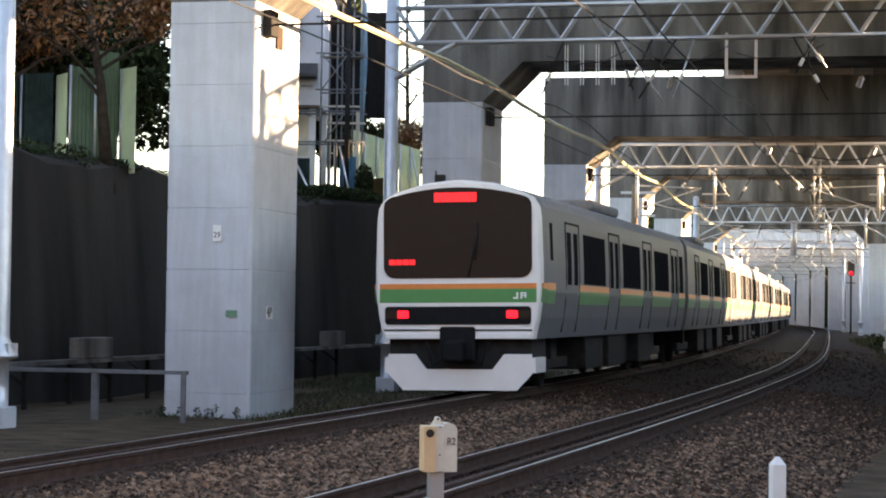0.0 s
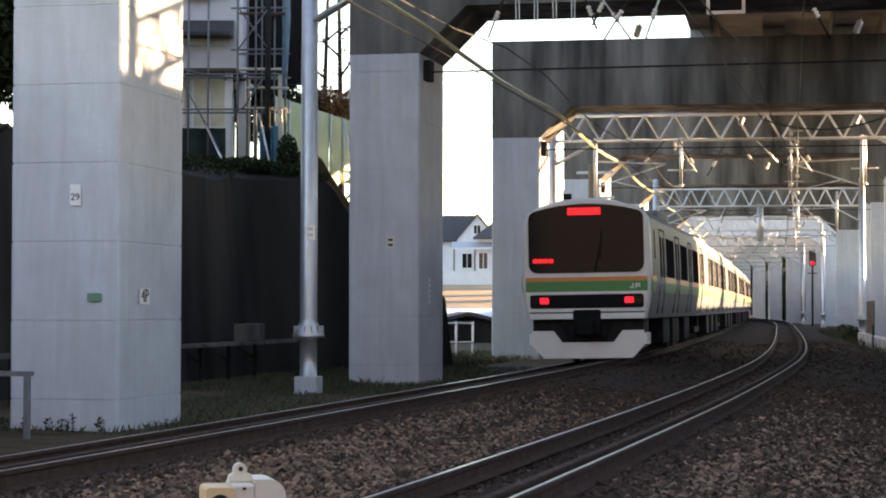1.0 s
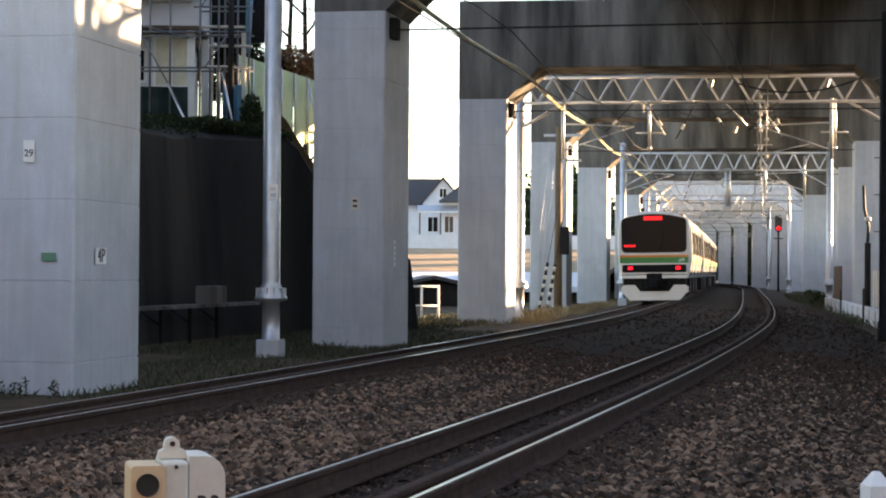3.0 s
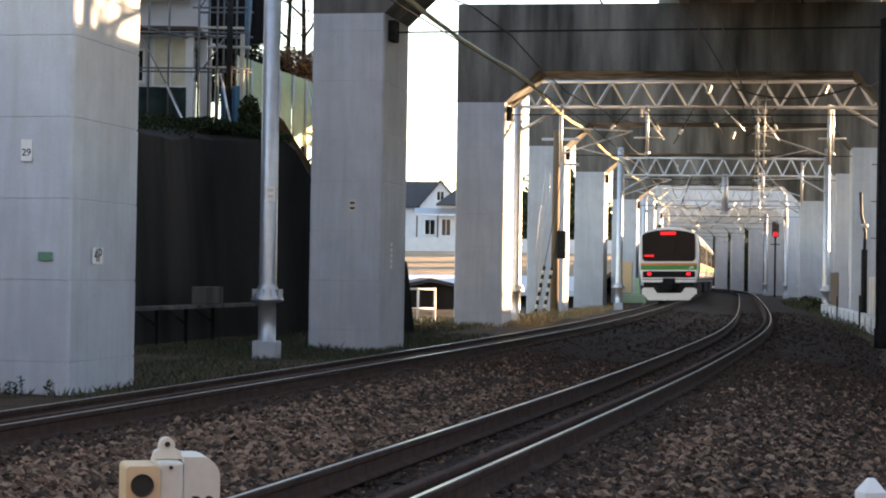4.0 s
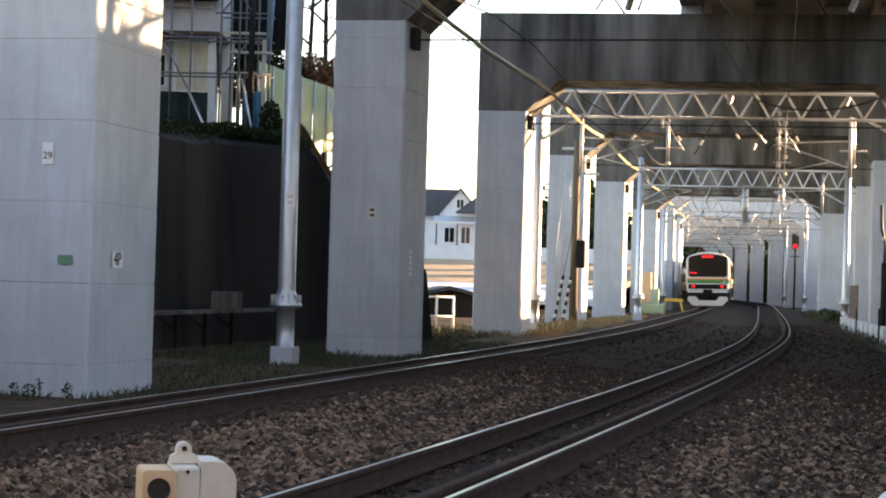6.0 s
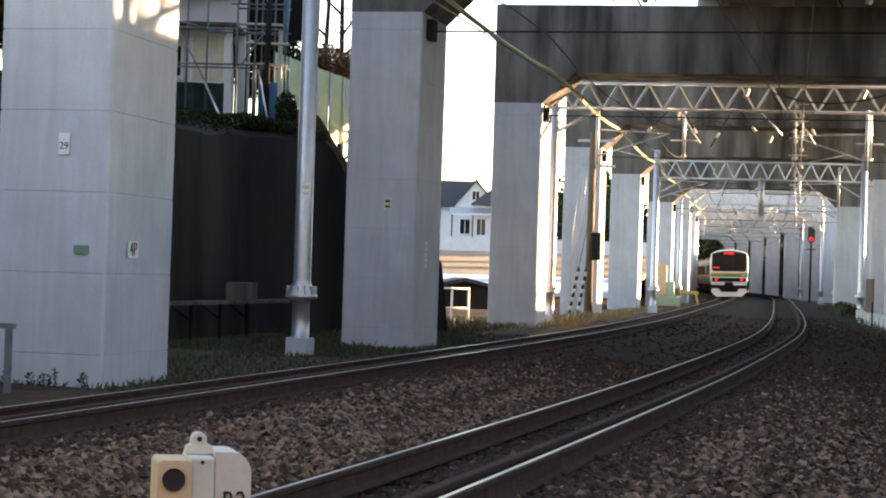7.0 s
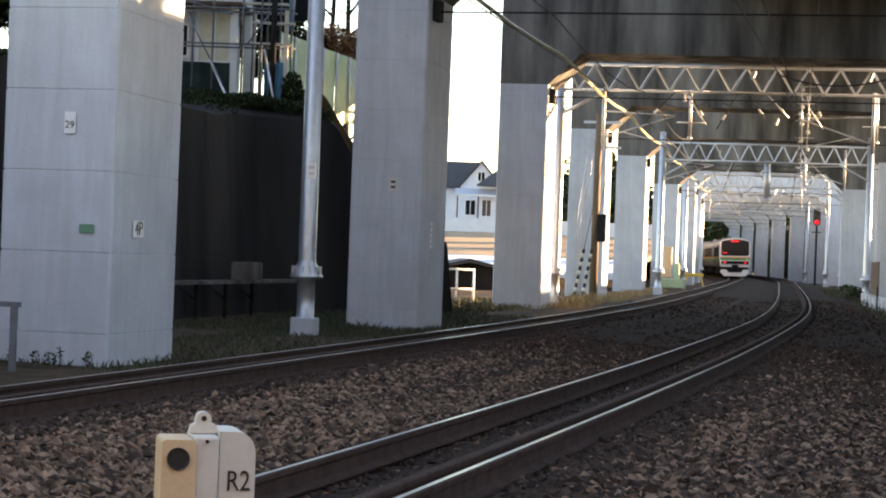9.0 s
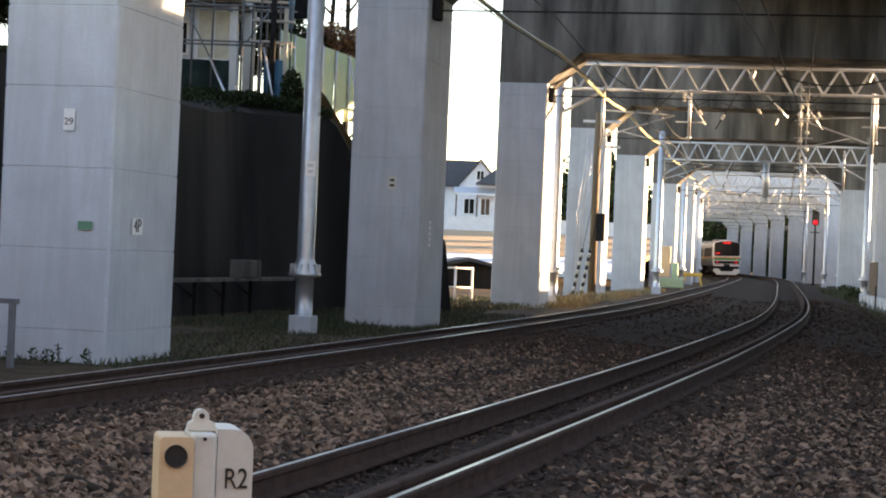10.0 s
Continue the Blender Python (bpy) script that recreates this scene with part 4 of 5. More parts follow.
def site_scaffold():
    s = tagged(empty("scaffold"), "dark steel tube scaffold hung with dark sheets, nets and boards", "scaffold")
    def bar(name, a, b, r, material, label=""):
        bm = bmesh.new()
        tube(bm, [a, b], r, 6)
        part(name, bm, material, s, label)
    for x, y, r, mt in ((-7.1, 51.2, 0.03, SCAF), (-6.72, 51.2, 0.03, SCAF), (-6.2, 51.2, 0.03, SCAF), (-5.42, 51.1, 0.035, SCAF), (-5.25, 52.0, 0.03, SCAF), (-4.95, 51.2, 0.03, SCAF), (-4.88, 52.2, 0.03, SCAF), (-4.62, 51.1, 0.085, STEEL_DK), (-4.5, 51.7, 0.03, SCAF), (-4.2, 51.6, 0.03, SCAF)):
        bar("upright", (x, y, 4.3), (x, y, 10.8), r, mt)
    for z in (6.42, 7.35, 8.0, 9.1, 10.2):
        for y in (51.15, 52.05):
            x0 = -7.2 if z < 7.6 else -5.6
            bar("ledger", (x0, y, z), (-4.1, y, z + 0.02), 0.028, SCAF)
    for a, b in (((-6.9, 51.1, 7.2), (-5.9, 51.1, 5.4)), ((-7.1, 51.1, 7.55), (-5.7, 51.1, 7.2)), ((-5.4, 51.05, 8.0), (-4.6, 51.05, 9.1)), ((-4.6, 51.05, 8.0), (-5.4, 51.05, 9.1)), ((-5.3, 51.05, 6.4), (-4.7, 51.05, 7.3))):
        bar("brace", a, b, 0.022, SCAF)
    for x0, x1, y, z in ((-5.5, -4.3, 51.6, 7.52), (-5.35, -4.4, 52.2, 7.36), (-5.2, -4.1, 51.4, 7.0), (-5.4, -4.5, 51.8, 6.5), (-5.4, -4.2, 51.6, 9.0), (-5.4, -4.2, 51.6, 10.1)):
        bm = bmesh.new()
        box(bm, x0, x1, y - 0.13, y + 0.13, z, z + 0.045, bevel=0.006)
        part("plank", bm, CREAM if z < 7.6 else WOODFENCE, s, "pale timber plank" if z < 7.6 else "dark timber plank")
    for x, y, z0, z1 in ((-4.36, 51.9, 5.8, 7.45), (-5.28, 52.6, 5.9, 7.4), (-5.1, 52.8, 5.2, 6.6)):
        bm = bmesh.new()
        box(bm, x - 0.055, x + 0.055, y - 0.055, y + 0.055, z0 - 1.0, z1, bevel=0.008)
        part("timber_post", bm, CREAM, s, "pale new timber post")
    def net(x0, x1, y, z0, z1, n, material, label):
        bm = bmesh.new()
        ring = [(x0 + (x1 - x0) * j / n, y + 0.05 * math.sin(j * 1.9)) for j in range(n + 1)]
        loop = ring + [(a, b + 0.012) for a, b in reversed(ring)]
        sweep(bm, [[Vector((a, b + 0.05 * math.sin(3 * z), z)) for a, b in loop] for z in (z0, (z0 + z1) / 2, z1)])
        part("net", bm, material, s, label)
    # added black sheet, stands in for the dark mass behind the scaffold
    net(-5.5, -3.55, 54.8, 7.5, 10.9, 14, BLACKP, "black folded sheet standing in for a dark building mass")
    net(-7.3, -5.75, 51.4, 4.4, 5.95, 12, NETGREEN, "dull green guard net")
    net(-4.85, -4.35, 51.3, 4.6, 6.0, 6, BLUETARP, "blue tarpaulin skirt")

site_house()
site_scaffold()

# green sheet fence beside the building plot
def sheet_fence(a, b, z0, z1, n, material=None, label="pale green corrugated site fence in the sun"):
    f = tagged(empty("sheet_fence"), label, "fence", group="site fences")
    a, b = Vector(a), Vector(b)
    for k in range(n):
        p, q = a.lerp(b, k / n), a.lerp(b, (k + 1) / n - 0.01)
        d = (q - p).normalized()
        t = Vector((-d.y, d.x, 0))
        bm = bmesh.new()
        pts = []
        for j in range(13):
            o = p.lerp(q, j / 12)
            pts.append(o + t * (0.015 if j % 2 else -0.015))
        zt = z1[0] + (z1[1] - z1[0]) * k / max(n - 1, 1)
        zb = z0[0] + (z0[1] - z0[0]) * k / max(n - 1, 1)
        ring = [[Vector((v.x + t.x * s, v.y + t.y * s, 0)) for v in pts] for s in (0, 0.01)]
        loop = ring[0] + ring[1][::-1]
        sweep(bm, [[Vector((v.x, v.y, z)) for v in loop] for z in (zb, zt)])
        part("sheet", bm, material or GREENSHEET, f)
        bm = bmesh.new()
        tube(bm, [(p.x + 0.05, p.y - 0.08, zb - 0.4), (p.x + 0.05, p.y - 0.08, zt)], 0.03, 6)
        part("post", bm, GALV, f)
    return f

sheet_fence((-4.62, 52.8, 0), (-2.72, 59.4, 0), (4.75, 4.95), (6.97, 6.88), 6)

# distance on the open side
def valley_house():
    """White house with a cross gable, a lower wing and a veranda."""
    hs = tagged(empty("house"), "white house with dark tiled roofs and a small gable", "house", group="houses")

    def slab(name, pts, material, label="", th=0.16):
        bm = bmesh.new()
        sweep(bm, [[Vector(q) for q in pts], [Vector((q[0], q[1], q[2] + th)) for q in pts]])
        bmesh.ops.recalc_face_normals(bm, faces=bm.faces[:])
        return part(name, bm, material, hs, label)

    bm = bmesh.new()
    box(bm, -4.5, 2.4, 166.2, 172, 3.0, 6.9)
    part("wall", bm, HOUSEW, hs)
    slab("roof", ((-5, 165.4, 6.7), (2.83, 165.4, 6.7), (2.83, 169, 8.95), (-5, 169, 8.95)), ROOFTILE)
    slab("roof", ((-5, 169, 8.95), (2.83, 169, 8.95), (2.83, 172.6, 6.7), (-5, 172.6, 6.7)), ROOFTILE)
    bm = bmesh.new()
    plate(bm, [(1.15, 3.0), (4.5, 3.0), (4.5, 6.85), (2.83, 8.85), (1.15, 6.85)], 164.0, 168.0)
    part("gable_wall", bm, HOUSEW, hs)
    for sx in (-1, 1):
        slab("gable_roof", ((2.83, 163.7, 8.92), (2.83 + sx * 1.95, 163.7, 6.6), (2.83 + sx * 1.95, 168, 6.6), (2.83, 168, 8.92)), ROOFTILE)
    window(hs, pose(2.83, 163.97, 7.35), 0.55, 0.7)
    slab("wing_roof", ((2.45, 161.4, 6.8), (7.6, 161.4, 6.8), (7.6, 164.0, 8.1), (4.1, 164.0, 8.1)), ROOFTILE)
    bm = bmesh.new()
    box(bm, 2.7, 7.4, 161.9, 163.9, 3.0, 6.8)
    part("wing_wall", bm, HOUSEW, hs)
    slab("veranda_roof", ((0.7, 160.8, 5.95), (7.5, 160.8, 5.95), (7.5, 161.88, 6.45), (0.7, 161.88, 6.45)), GALV, "pale metal veranda roof")
    window(hs, pose(2.0, 163.97, 4.5), 0.8, 1.2)
    window(hs, pose(3.3, 161.88, 4.4), 0.7, 1.3, glass=WOODFENCE)
    window(hs, pose(5.2, 161.88, 4.4), 1.2, 1.3)
    for x in (0.9, 2.6, 4.3, 6.0):
        bm = bmesh.new()
        box(bm, x - 0.06, x + 0.06, 160.85, 160.97, 3.5, 5.95)
        part("veranda_post", bm, WOODFENCE, hs)


valley_house()
house(pose(-8.5, 178, 4.0, 0, 0, 8), 8, 9, 3.0, 2.8, HOUSEC, "cream house with dark roof across the valley", ((0, 0.6, 1.6, 1.5),))

# added wall beyond the far columns, mostly unseen, to block sun and sky
def side_block():
    bm = bmesh.new()
    q = []
    for y, h in ((-12, 3.5), (27, 3.5), (28, 8.5), (34, 8.5), (48.5, 8.5), (49, 13), (60, 13), (66, 13), (66.5, 4.2), (120, 4.2), (166, 4.2), (167, 7.2), (200, 7.2), (330, 7.2)):
        a, b = on_line(y, 15.0), on_line(y, 23.0)
        q.append([Vector((p.x, p.y, z)) for p, z in ((a, -1), (b, -1), (b, h), (a, h))])
    sweep(bm, q)
    bmesh.ops.recalc_face_normals(bm, faces=bm.faces[:])
    tagged(link("shade_wall_east", bm, CONC_DARK), "plain dark wall added beside the line to cut sun and sky", "wall", kind="structure")

side_block()
# added wall, never in view: cuts low sky light and bounces warm light
bm = bmesh.new()
box(bm, -60, 30, -35, -31, -1, 16)
tagged(link("shade_wall_south", bm, WARMWALL), "plain tan wall added behind the camera to block low sky", "wall", kind="structure")


# ---------------- trackside things ----------------
def detector_box():
    """Low cast housing with a dark round lens, on a post."""
    d = tagged(empty("obstacle_detector", pose(-0.552, 4.6, 0.026, 0, 0, 14) @ Matrix.Scale(0.9, 4)), "cream trackside detector box with a round black lens", "detector box")
    bm = bmesh.new()
    plate(bm, rrect(0.086, 0.32, 0.012, -0.064, 0.66), -0.10, 0.06)
    # the warm light falling on this plate is put into its apricot colour
    part("front_plate", bm, APRICOT, d, "cream front plate with warm light put into its colour")
    bm = bmesh.new()
    box(bm, -0.024, 0.040, -0.085, 0.10, 0.50, 0.828, bevel=0.008)
    part("housing", bm, CREAM, d)
    bm = bmesh.new()
    out = [(0.042, 0.50), (0.135, 0.50), (0.135, 0.76)] + [(0.085 + 0.05 * math.cos(radians(a)), 0.785 + 0.055 * math.sin(radians(a))) for a in range(0, 91, 15)] + [(0.042, 0.84)]
    plate(bm, out, -0.075, 0.10)
    part("rear_cover", bm, CREAM, d)
    bm = bmesh.new()
    lathe(bm, [(0.029, 0), (0.029, 0.010), (0.027, 0.010), (0.026, 0.004)], 24, Matrix.Translation((-0.066, -0.1005, 0.772)) @ pose(0, 0, 0, 90, 0, 0) @ Matrix.Translation((0, 0, -0.002)))
    part("lens", bm, BLACK, d, "round black lens")
    bm = bmesh.new()
    lug = [(-0.03, 0.83), (0.045, 0.83), (0.04, 0.85), (0.024, 0.858)] + [(0.006 + 0.02 * math.cos(radians(a)), 0.865 + 0.02 * math.sin(radians(a))) for a in range(0, 181, 30)] + [(-0.014, 0.855), (-0.026, 0.848)]
    plate(bm, lug, -0.02, 0.02)
    lg = part("lifting_lug", bm, CREAM, d)
    bm = bmesh.new()
    lathe(bm, [(0.007, 0), (0.007, 0.006)], 10, Matrix.Translation((0.006, -0.02, 0.868)) @ pose(0, 0, 0, 90, 0, 0))
    part("lug_bolt", bm, RUST, lg)
    for x, z in ((0.008, 0.815), (0.008, 0.62)):
        bm = bmesh.new()
        lathe(bm, [(0.005, 0), (0.005, 0.006)], 8, Matrix.Translation((x, -0.085, z)) @ pose(0, 0, 0, 90, 0, 0))
        part("screw", bm, RUST, d)
    bm = bmesh.new()
    box(bm, -0.05, 0.05, -0.05, 0.05, -0.6, 0.5)
    part("post", bm, GALV, d)
    writing("lettering", "R2", 0.074, BLACK, d, pose(0.092, -0.0765, 0.712, 90, 0, 0) @ Matrix.Diagonal((0.78, 1, 1, 1)))


def marker_post(x, y, top):
    m = tagged(empty("marker_post", pose(x, y, 0, 0, 0, 12)), "small white concrete marker post with a pointed top", "marker post")
    bm = bmesh.new()
    sweep(bm, [[Vector((sx * w, sy * w, z)) for sx, sy in ((-1, -1), (1, -1), (1, 1), (-1, 1))] for w, z in ((0.06, -0.7), (0.06, top - 0.07), (0.015, top))])
    part("shaft", bm, WHITEP, m)


def wall_plate(x, y, z, turn, w, h, name, label, lines=None, material=None):
    p = tagged(empty(name, pose(x, y, z, 0, 0, turn)), label, "sign", group="number plates on the piers")
    bm = bmesh.new()
    plate(bm, rrect(w, h, 0.01), -0.012, 0.0)
    part("plate", bm, material or WHITEP, p)
    if lines:
        for body, size, dz in lines:
            writing("lettering", body, size, BLACK, p, pose(0, -0.015, dz, 90, 0, 0))
    return p


def on_portal(k, x, y, z):
    return pose(*PORTALS[k], 0, 0, 0, VIA_TURNS[k]) @ Vector((x, y, z))


def plates():
    q = on_portal(0, -0.62, -0.02, 2.72)
    wall_plate(*q, VIA_TURNS[0], 0.15, 0.28, "number_plate", "small white plate numbered 29 on a pier", (("29", 0.13, -0.03),))
    q = on_portal(0, 0.022, 0.85, 1.38)
    wall_plate(*q, VIA_TURNS[0] + 90, 0.36, 0.22, "pier_plate", "white plate marked 4P on a pier", None)
    a = bpy.data.objects["pier_plate"]
    writing("lettering", "4P", 0.26, BLACK, a, pose(0, -0.015, 0.0, 90, 0, 0))
    q = on_portal(0, -0.34, -0.02, 1.36)
    wall_plate(*q, VIA_TURNS[0], 0.20, 0.11, "green_label", "faded green tape label stuck on a pier", None, GREENTAPE)
    q = on_portal(0, 0.02, 1.2, 6.2)
    wall_plate(*q, VIA_TURNS[0] + 90, 0.34, 0.40, "name_plate", "grey bronze plate high on a pier", None, RUST)
    q = on_portal(1, -0.62, -0.02, 2.62)
    p = wall_plate(*q, VIA_TURNS[0], 0.17, 0.27, "number_plate", "small weathered plate on a pier, writing unreadable", None, CREAM)
    for dz in (0.06, -0.05):
        bm = bmesh.new()
        box(bm, -0.05, 0.05, -0.016, -0.012, dz - 0.025, dz + 0.025)
        part("writing_bar", bm, BLACK, p)
    for k, yy, zz in ((1, 1.0, 1.35),):
        for j in range(5):
            q = on_portal(k, 0.004, yy, zz + 0.12 * j)
            bm = bmesh.new()
            box(bm, 0, 0.003, -0.09, 0.09, -0.04, 0.04)
            ob = tagged(link("stencil_mark", bm, WHITEP), "faded white stencil mark on a pier", "marking", group="stencil marks")
            ob.matrix_world = pose(*q, 0, 0, VIA_TURNS[0])


def pole_tag():
    p = tagged(empty("pole_tag", pose(-2.46, 35.83, 2.62)), "small white number tag strapped to a post", "sign")
    bm = bmesh.new()
    box(bm, -0.09, 0.09, -0.012, 0, -0.14, 0.14)
    part("plate", bm, WHITEP, p)
    for dz in (0.06, -0.05):
        bm = bmesh.new()
        box(bm, -0.05, 0.05, -0.017, -0.012, dz - 0.03, dz + 0.03)
        part("writing_bar", bm, GALV, p)


def low_rail():
    r = tagged(empty("pipe_rail", pose(-5.73, 24.0, 0, 0, 0, -12)), "grey painted low steel pipe rail by a pier", "railing")
    bm = bmesh.new()
    box(bm, 0.54, 0.61, -0.035, 0.035, -0.5, 0.37)
    part("post", bm, SCAF, r)
    bm = bmesh.new()
    box(bm, -3.2, 0.64, -0.06, 0.06, 0.37, 0.43)
    part("top_rail", bm, SCAF, r)
    for x in (-1.0, -2.6):
        bm = bmesh.new()
        box(bm, x, x + 0.1, -0.05, 0.05, -0.5, 0.36)
        part("post", bm, SCAF, r)


def signal_mast(x, y):
    s = tagged(empty("signal", pose(x, y, 0, 0, 0, -9)), "railway colour light signal showing red on a dark mast", "signal")
    bm = bmesh.new()
    tube(bm, [(0, 0, -0.6), (0, 0, 5.0)], 0.09, 10)
    part("mast", bm, STEEL_DK, s)
    bm = bmesh.new()
    plate(bm, rrect(0.62, 1.5, 0.3, 0, 5.55), -0.05, 0.05)
    hd = part("signal_head", bm, BLACK, s)
    for k in range(3):
        bm = bmesh.new()
        m = Matrix.Translation((0, -0.05, 5.12 + 0.42 * k)) @ pose(0, 0, 0, 90, 0, 0)
        lathe(bm, [(0.19 if k == 0 else 0.13, 0), (0.19 if k == 0 else 0.13, 0.03), (0.02, 0.05)], 16, m)
        part("lamp", bm, REDLAMP if k == 0 else BLACK, hd, "lit red lamp" if k == 0 else "")
        bm = bmesh.new()
        lathe(bm, [(0.15, 0), (0.15, 0.25)], 12, Matrix.Translation((0, -0.05, 5.12 + 0.42 * k + 0.1)) @ pose(0, 0, 0, 90, 0, 0) @ Matrix.Diagonal((1.2, 0.25, 1, 1)))
        part("hood", bm, BLACK, hd)
    bm = bmesh.new()
    box(bm, -0.4, 0.4, 0.05, 0.5, 4.2, 4.28)
    part("platform", bm, STEEL_DK, s)


def utility_pole():
    """Concrete pole beside the line with a control cabinet and guy wires in striped sleeves."""
    u = tagged(empty("utility_pole", pose(5.95, 78.5, 0, 0, 0, -10)), "round brown wooden utility pole with a cabinet and cables", "pole")
    bm = bmesh.new()
    tube(bm, [(0, 0, -0.6), (0, 0, 7.0)], 0.17, 14, r2=0.13)
    part("shaft", bm, POLEWOOD, u)
    bm = bmesh.new()
    box(bm, 0.12, 0.45, -0.5, -0.1, 1.9, 3.0, bevel=0.03)
    cb = part("cabinet", bm, STEEL_DK, u)
    for k in range(3):
        bm = bmesh.new()
        pts = [(-0.2 - 0.1 * k, -0.15, 6.0), (-0.25 - 0.1 * k, -0.2, 4.0 + 0.5 * k), (-0.45 - 0.12 * k, -0.2, 3.0), (-0.5 - 0.1 * k, -0.2, -0.4)]
        tube(bm, pts, 0.016, 6)
        part("riser_cable", bm, GALV, u)
    for z in (6.6, 5.6):
        bm = bmesh.new()
        box(bm, -0.6, 0.9, -0.05, 0.05, z, z + 0.1)
        part("crossarm", bm, GALV, u)


def guy(x, y, lean):
    g = tagged(empty("guy_wire", pose(x, y, 0)), "guy wire in a yellow and black striped sleeve", "guy wire", group="striped guy wires")
    bm = bmesh.new()
    tube(bm, [(0, 0, -0.5), (lean * 3, 0, 5.6)], 0.012, 5)
    part("wire", bm, STEEL_DK, g)
    for k in range(12):
        z = -0.35 + 0.16 * k
        f = (z + 0.5) / 6.1 * 3 * lean
        f2 = (z + 0.66) / 6.1 * 3 * lean
        bm = bmesh.new()
        tube(bm, [(f, 0, z), (f2, 0, z + 0.16)], 0.06, 10)
        part("sleeve_band", bm, BLACK if k % 2 else CREAM, g)


def maintenance_cart():
    c = tagged(empty("equipment_stand", pose(13.1, 115.0, -0.2, 0, 0, -10)), "pale green trackside machine with an orange panel", "machine")
    bm = bmesh.new()
    box(bm, -0.75, 0.95, -0.4, 0.5, -0.1, 0.45, bevel=0.05)
    part("base", bm, PALEGREEN, c)
    bm = bmesh.new()
    box(bm, -0.65, 0.15, -0.2, 0.1, 0.5, 2.3, bevel=0.04)
    part("panel", bm, APRICOT, c, "orange upright panel")
    bm = bmesh.new()
    box(bm, -0.78, -0.66, -0.25, 0.15, 0.3, 2.35)
    part("panel_frame", bm, BLACK, c)
    bm = bmesh.new()
    box(bm, 0.25, 0.6, -0.2, 0.2, 0.4, 1.35, bevel=0.05)
    part("motor", bm, PALEGREEN, c)
    t = tagged(empty("work_trestle", pose(14.75, 116.5, -0.35, 0, 0, -10)), "small yellow work trestle beside the track", "trestle")
    bm = bmesh.new()
    box(bm, -0.55, 0.55, -0.2, 0.2, 0.75, 0.95, bevel=0.04)
    part("top", bm, YELLOW, t)
    for sx in (-1, 1):
        for sy in (-1, 1):
            bm = bmesh.new()
            tube(bm, [(sx * 0.4, sy * 0.15, 0.78), (sx * 0.62, sy * 0.3, -0.1)], 0.05, 6)
            part("leg", bm, YELLOW, t)


def warning_sign(x, y):
    w = tagged(empty("lineside_sign", pose(x, y, 0, 0, 0, -8)), "small dark triangular lineside sign on a post", "sign")
    bm = bmesh.new()
    tube(bm, [(0, 0, -0.6), (0, 0, 1.1)], 0.035, 6)
    part("post", bm, STEEL_DK, w)
    bm = bmesh.new()
    plate(bm, [(-0.22, 1.0), (0.22, 1.0), (0, 1.4)], -0.06, -0.036)
    part("plate", bm, BLACK, w)


def right_side():
    """Low concrete edge, boarded fence, cabinets and cable head beyond the nearer track."""
    e = tagged(empty("concrete_kerb_wall"), "low pale concrete edge wall along the track", "wall", kind="structure")
    for k in range(14):
        y = 52 + 3.0 * k
        a, b = frame_at(y, 7.75 - 0.03 * k), None
        bm = bmesh.new()
        box(bm, -0.18, 0.18, 0, 2.97, -0.7, 0.10, bevel=0.02)
        o = part("wall_block", bm, CONC, e)
        o.matrix_world = a
    f = tagged(empty("board_fence", frame_at(84, 7.5)), "brown boarded fence behind the low wall", "fence")
    for k in range(26):
        bm = bmesh.new()
        box(bm, -0.02, 0.02, 0.31 * k, 0.31 * k + 0.29, -0.3, 1.55)
        part("board", bm, WOODFENCE, f)
    for y in (78.0, 79.6, 81.2):
        c = tagged(empty("relay_cabinet", frame_at(y - 10, 8.4)), "grey steel relay cabinet on a plinth", "cabinet", group="relay cabinets")
        bm = bmesh.new()
        box(bm, -0.35, 0.35, 0, 0.9, -0.1, 1.35, bevel=0.03)
        part("body", bm, GALV, c)
        bm = bmesh.new()
        box(bm, -0.31, 0.31, -0.03, 0, 0.0, 1.25)
        part("door", bm, GALV, c)
    rl = tagged(empty("pipe_fence", frame_at(62, 8.15)), "dark steel pipe fence on the low wall", "fence")
    for k in range(14):
        bm = bmesh.new()
        tube(bm, [(0, 0.5 * k, -0.2), (0, 0.5 * k, 0.75)], 0.03, 6)
        part("post", bm, STEEL_DK, rl)
    for z in (0.45, 0.75):
        bm = bmesh.new()
        tube(bm, [(0, 0, z), (0, 6.5, z)], 0.03, 6)
        part("rail", bm, STEEL_DK, rl)
    h = tagged(empty("cable_riser", frame_at(70, 7.75)), "dark cable riser pipe with a pale cable head", "cable riser")
    bm = bmesh.new()
    tube(bm, [(0, 0, -0.5), (0, 0, 2.3)], 0.11, 10)
    part("pipe", bm, STEEL_DK, h)
    bm = bmesh.new()
    tube(bm, [(0, 0, 2.3), (0.02, 0, 2.9), (-0.12, 0, 3.5), (-0.15, 0, 4.3)], 0.055, 8)
    part("cable", bm, CABLE, h)
    bm = bmesh.new()
    lathe(bm, [(0.1, 3.05), (0.13, 3.12), (0.1, 3.2)], 12)
    part("cable_head", bm, PORCELAIN, h)
    for y, u, z in ((64, 7.3, 0.75), (76, 7.1, 0.6), (52, 7.4, 0.7)):
        p = tagged(empty("stake", frame_at(y, u)), "thin dark steel stake beside the ballast", "stake", group="stakes")
        bm = bmesh.new()
        tube(bm, [(0, 0, -0.6), (0, 0, z)], 0.035, 6)
        part("shaft", bm, STEEL_DK, p)


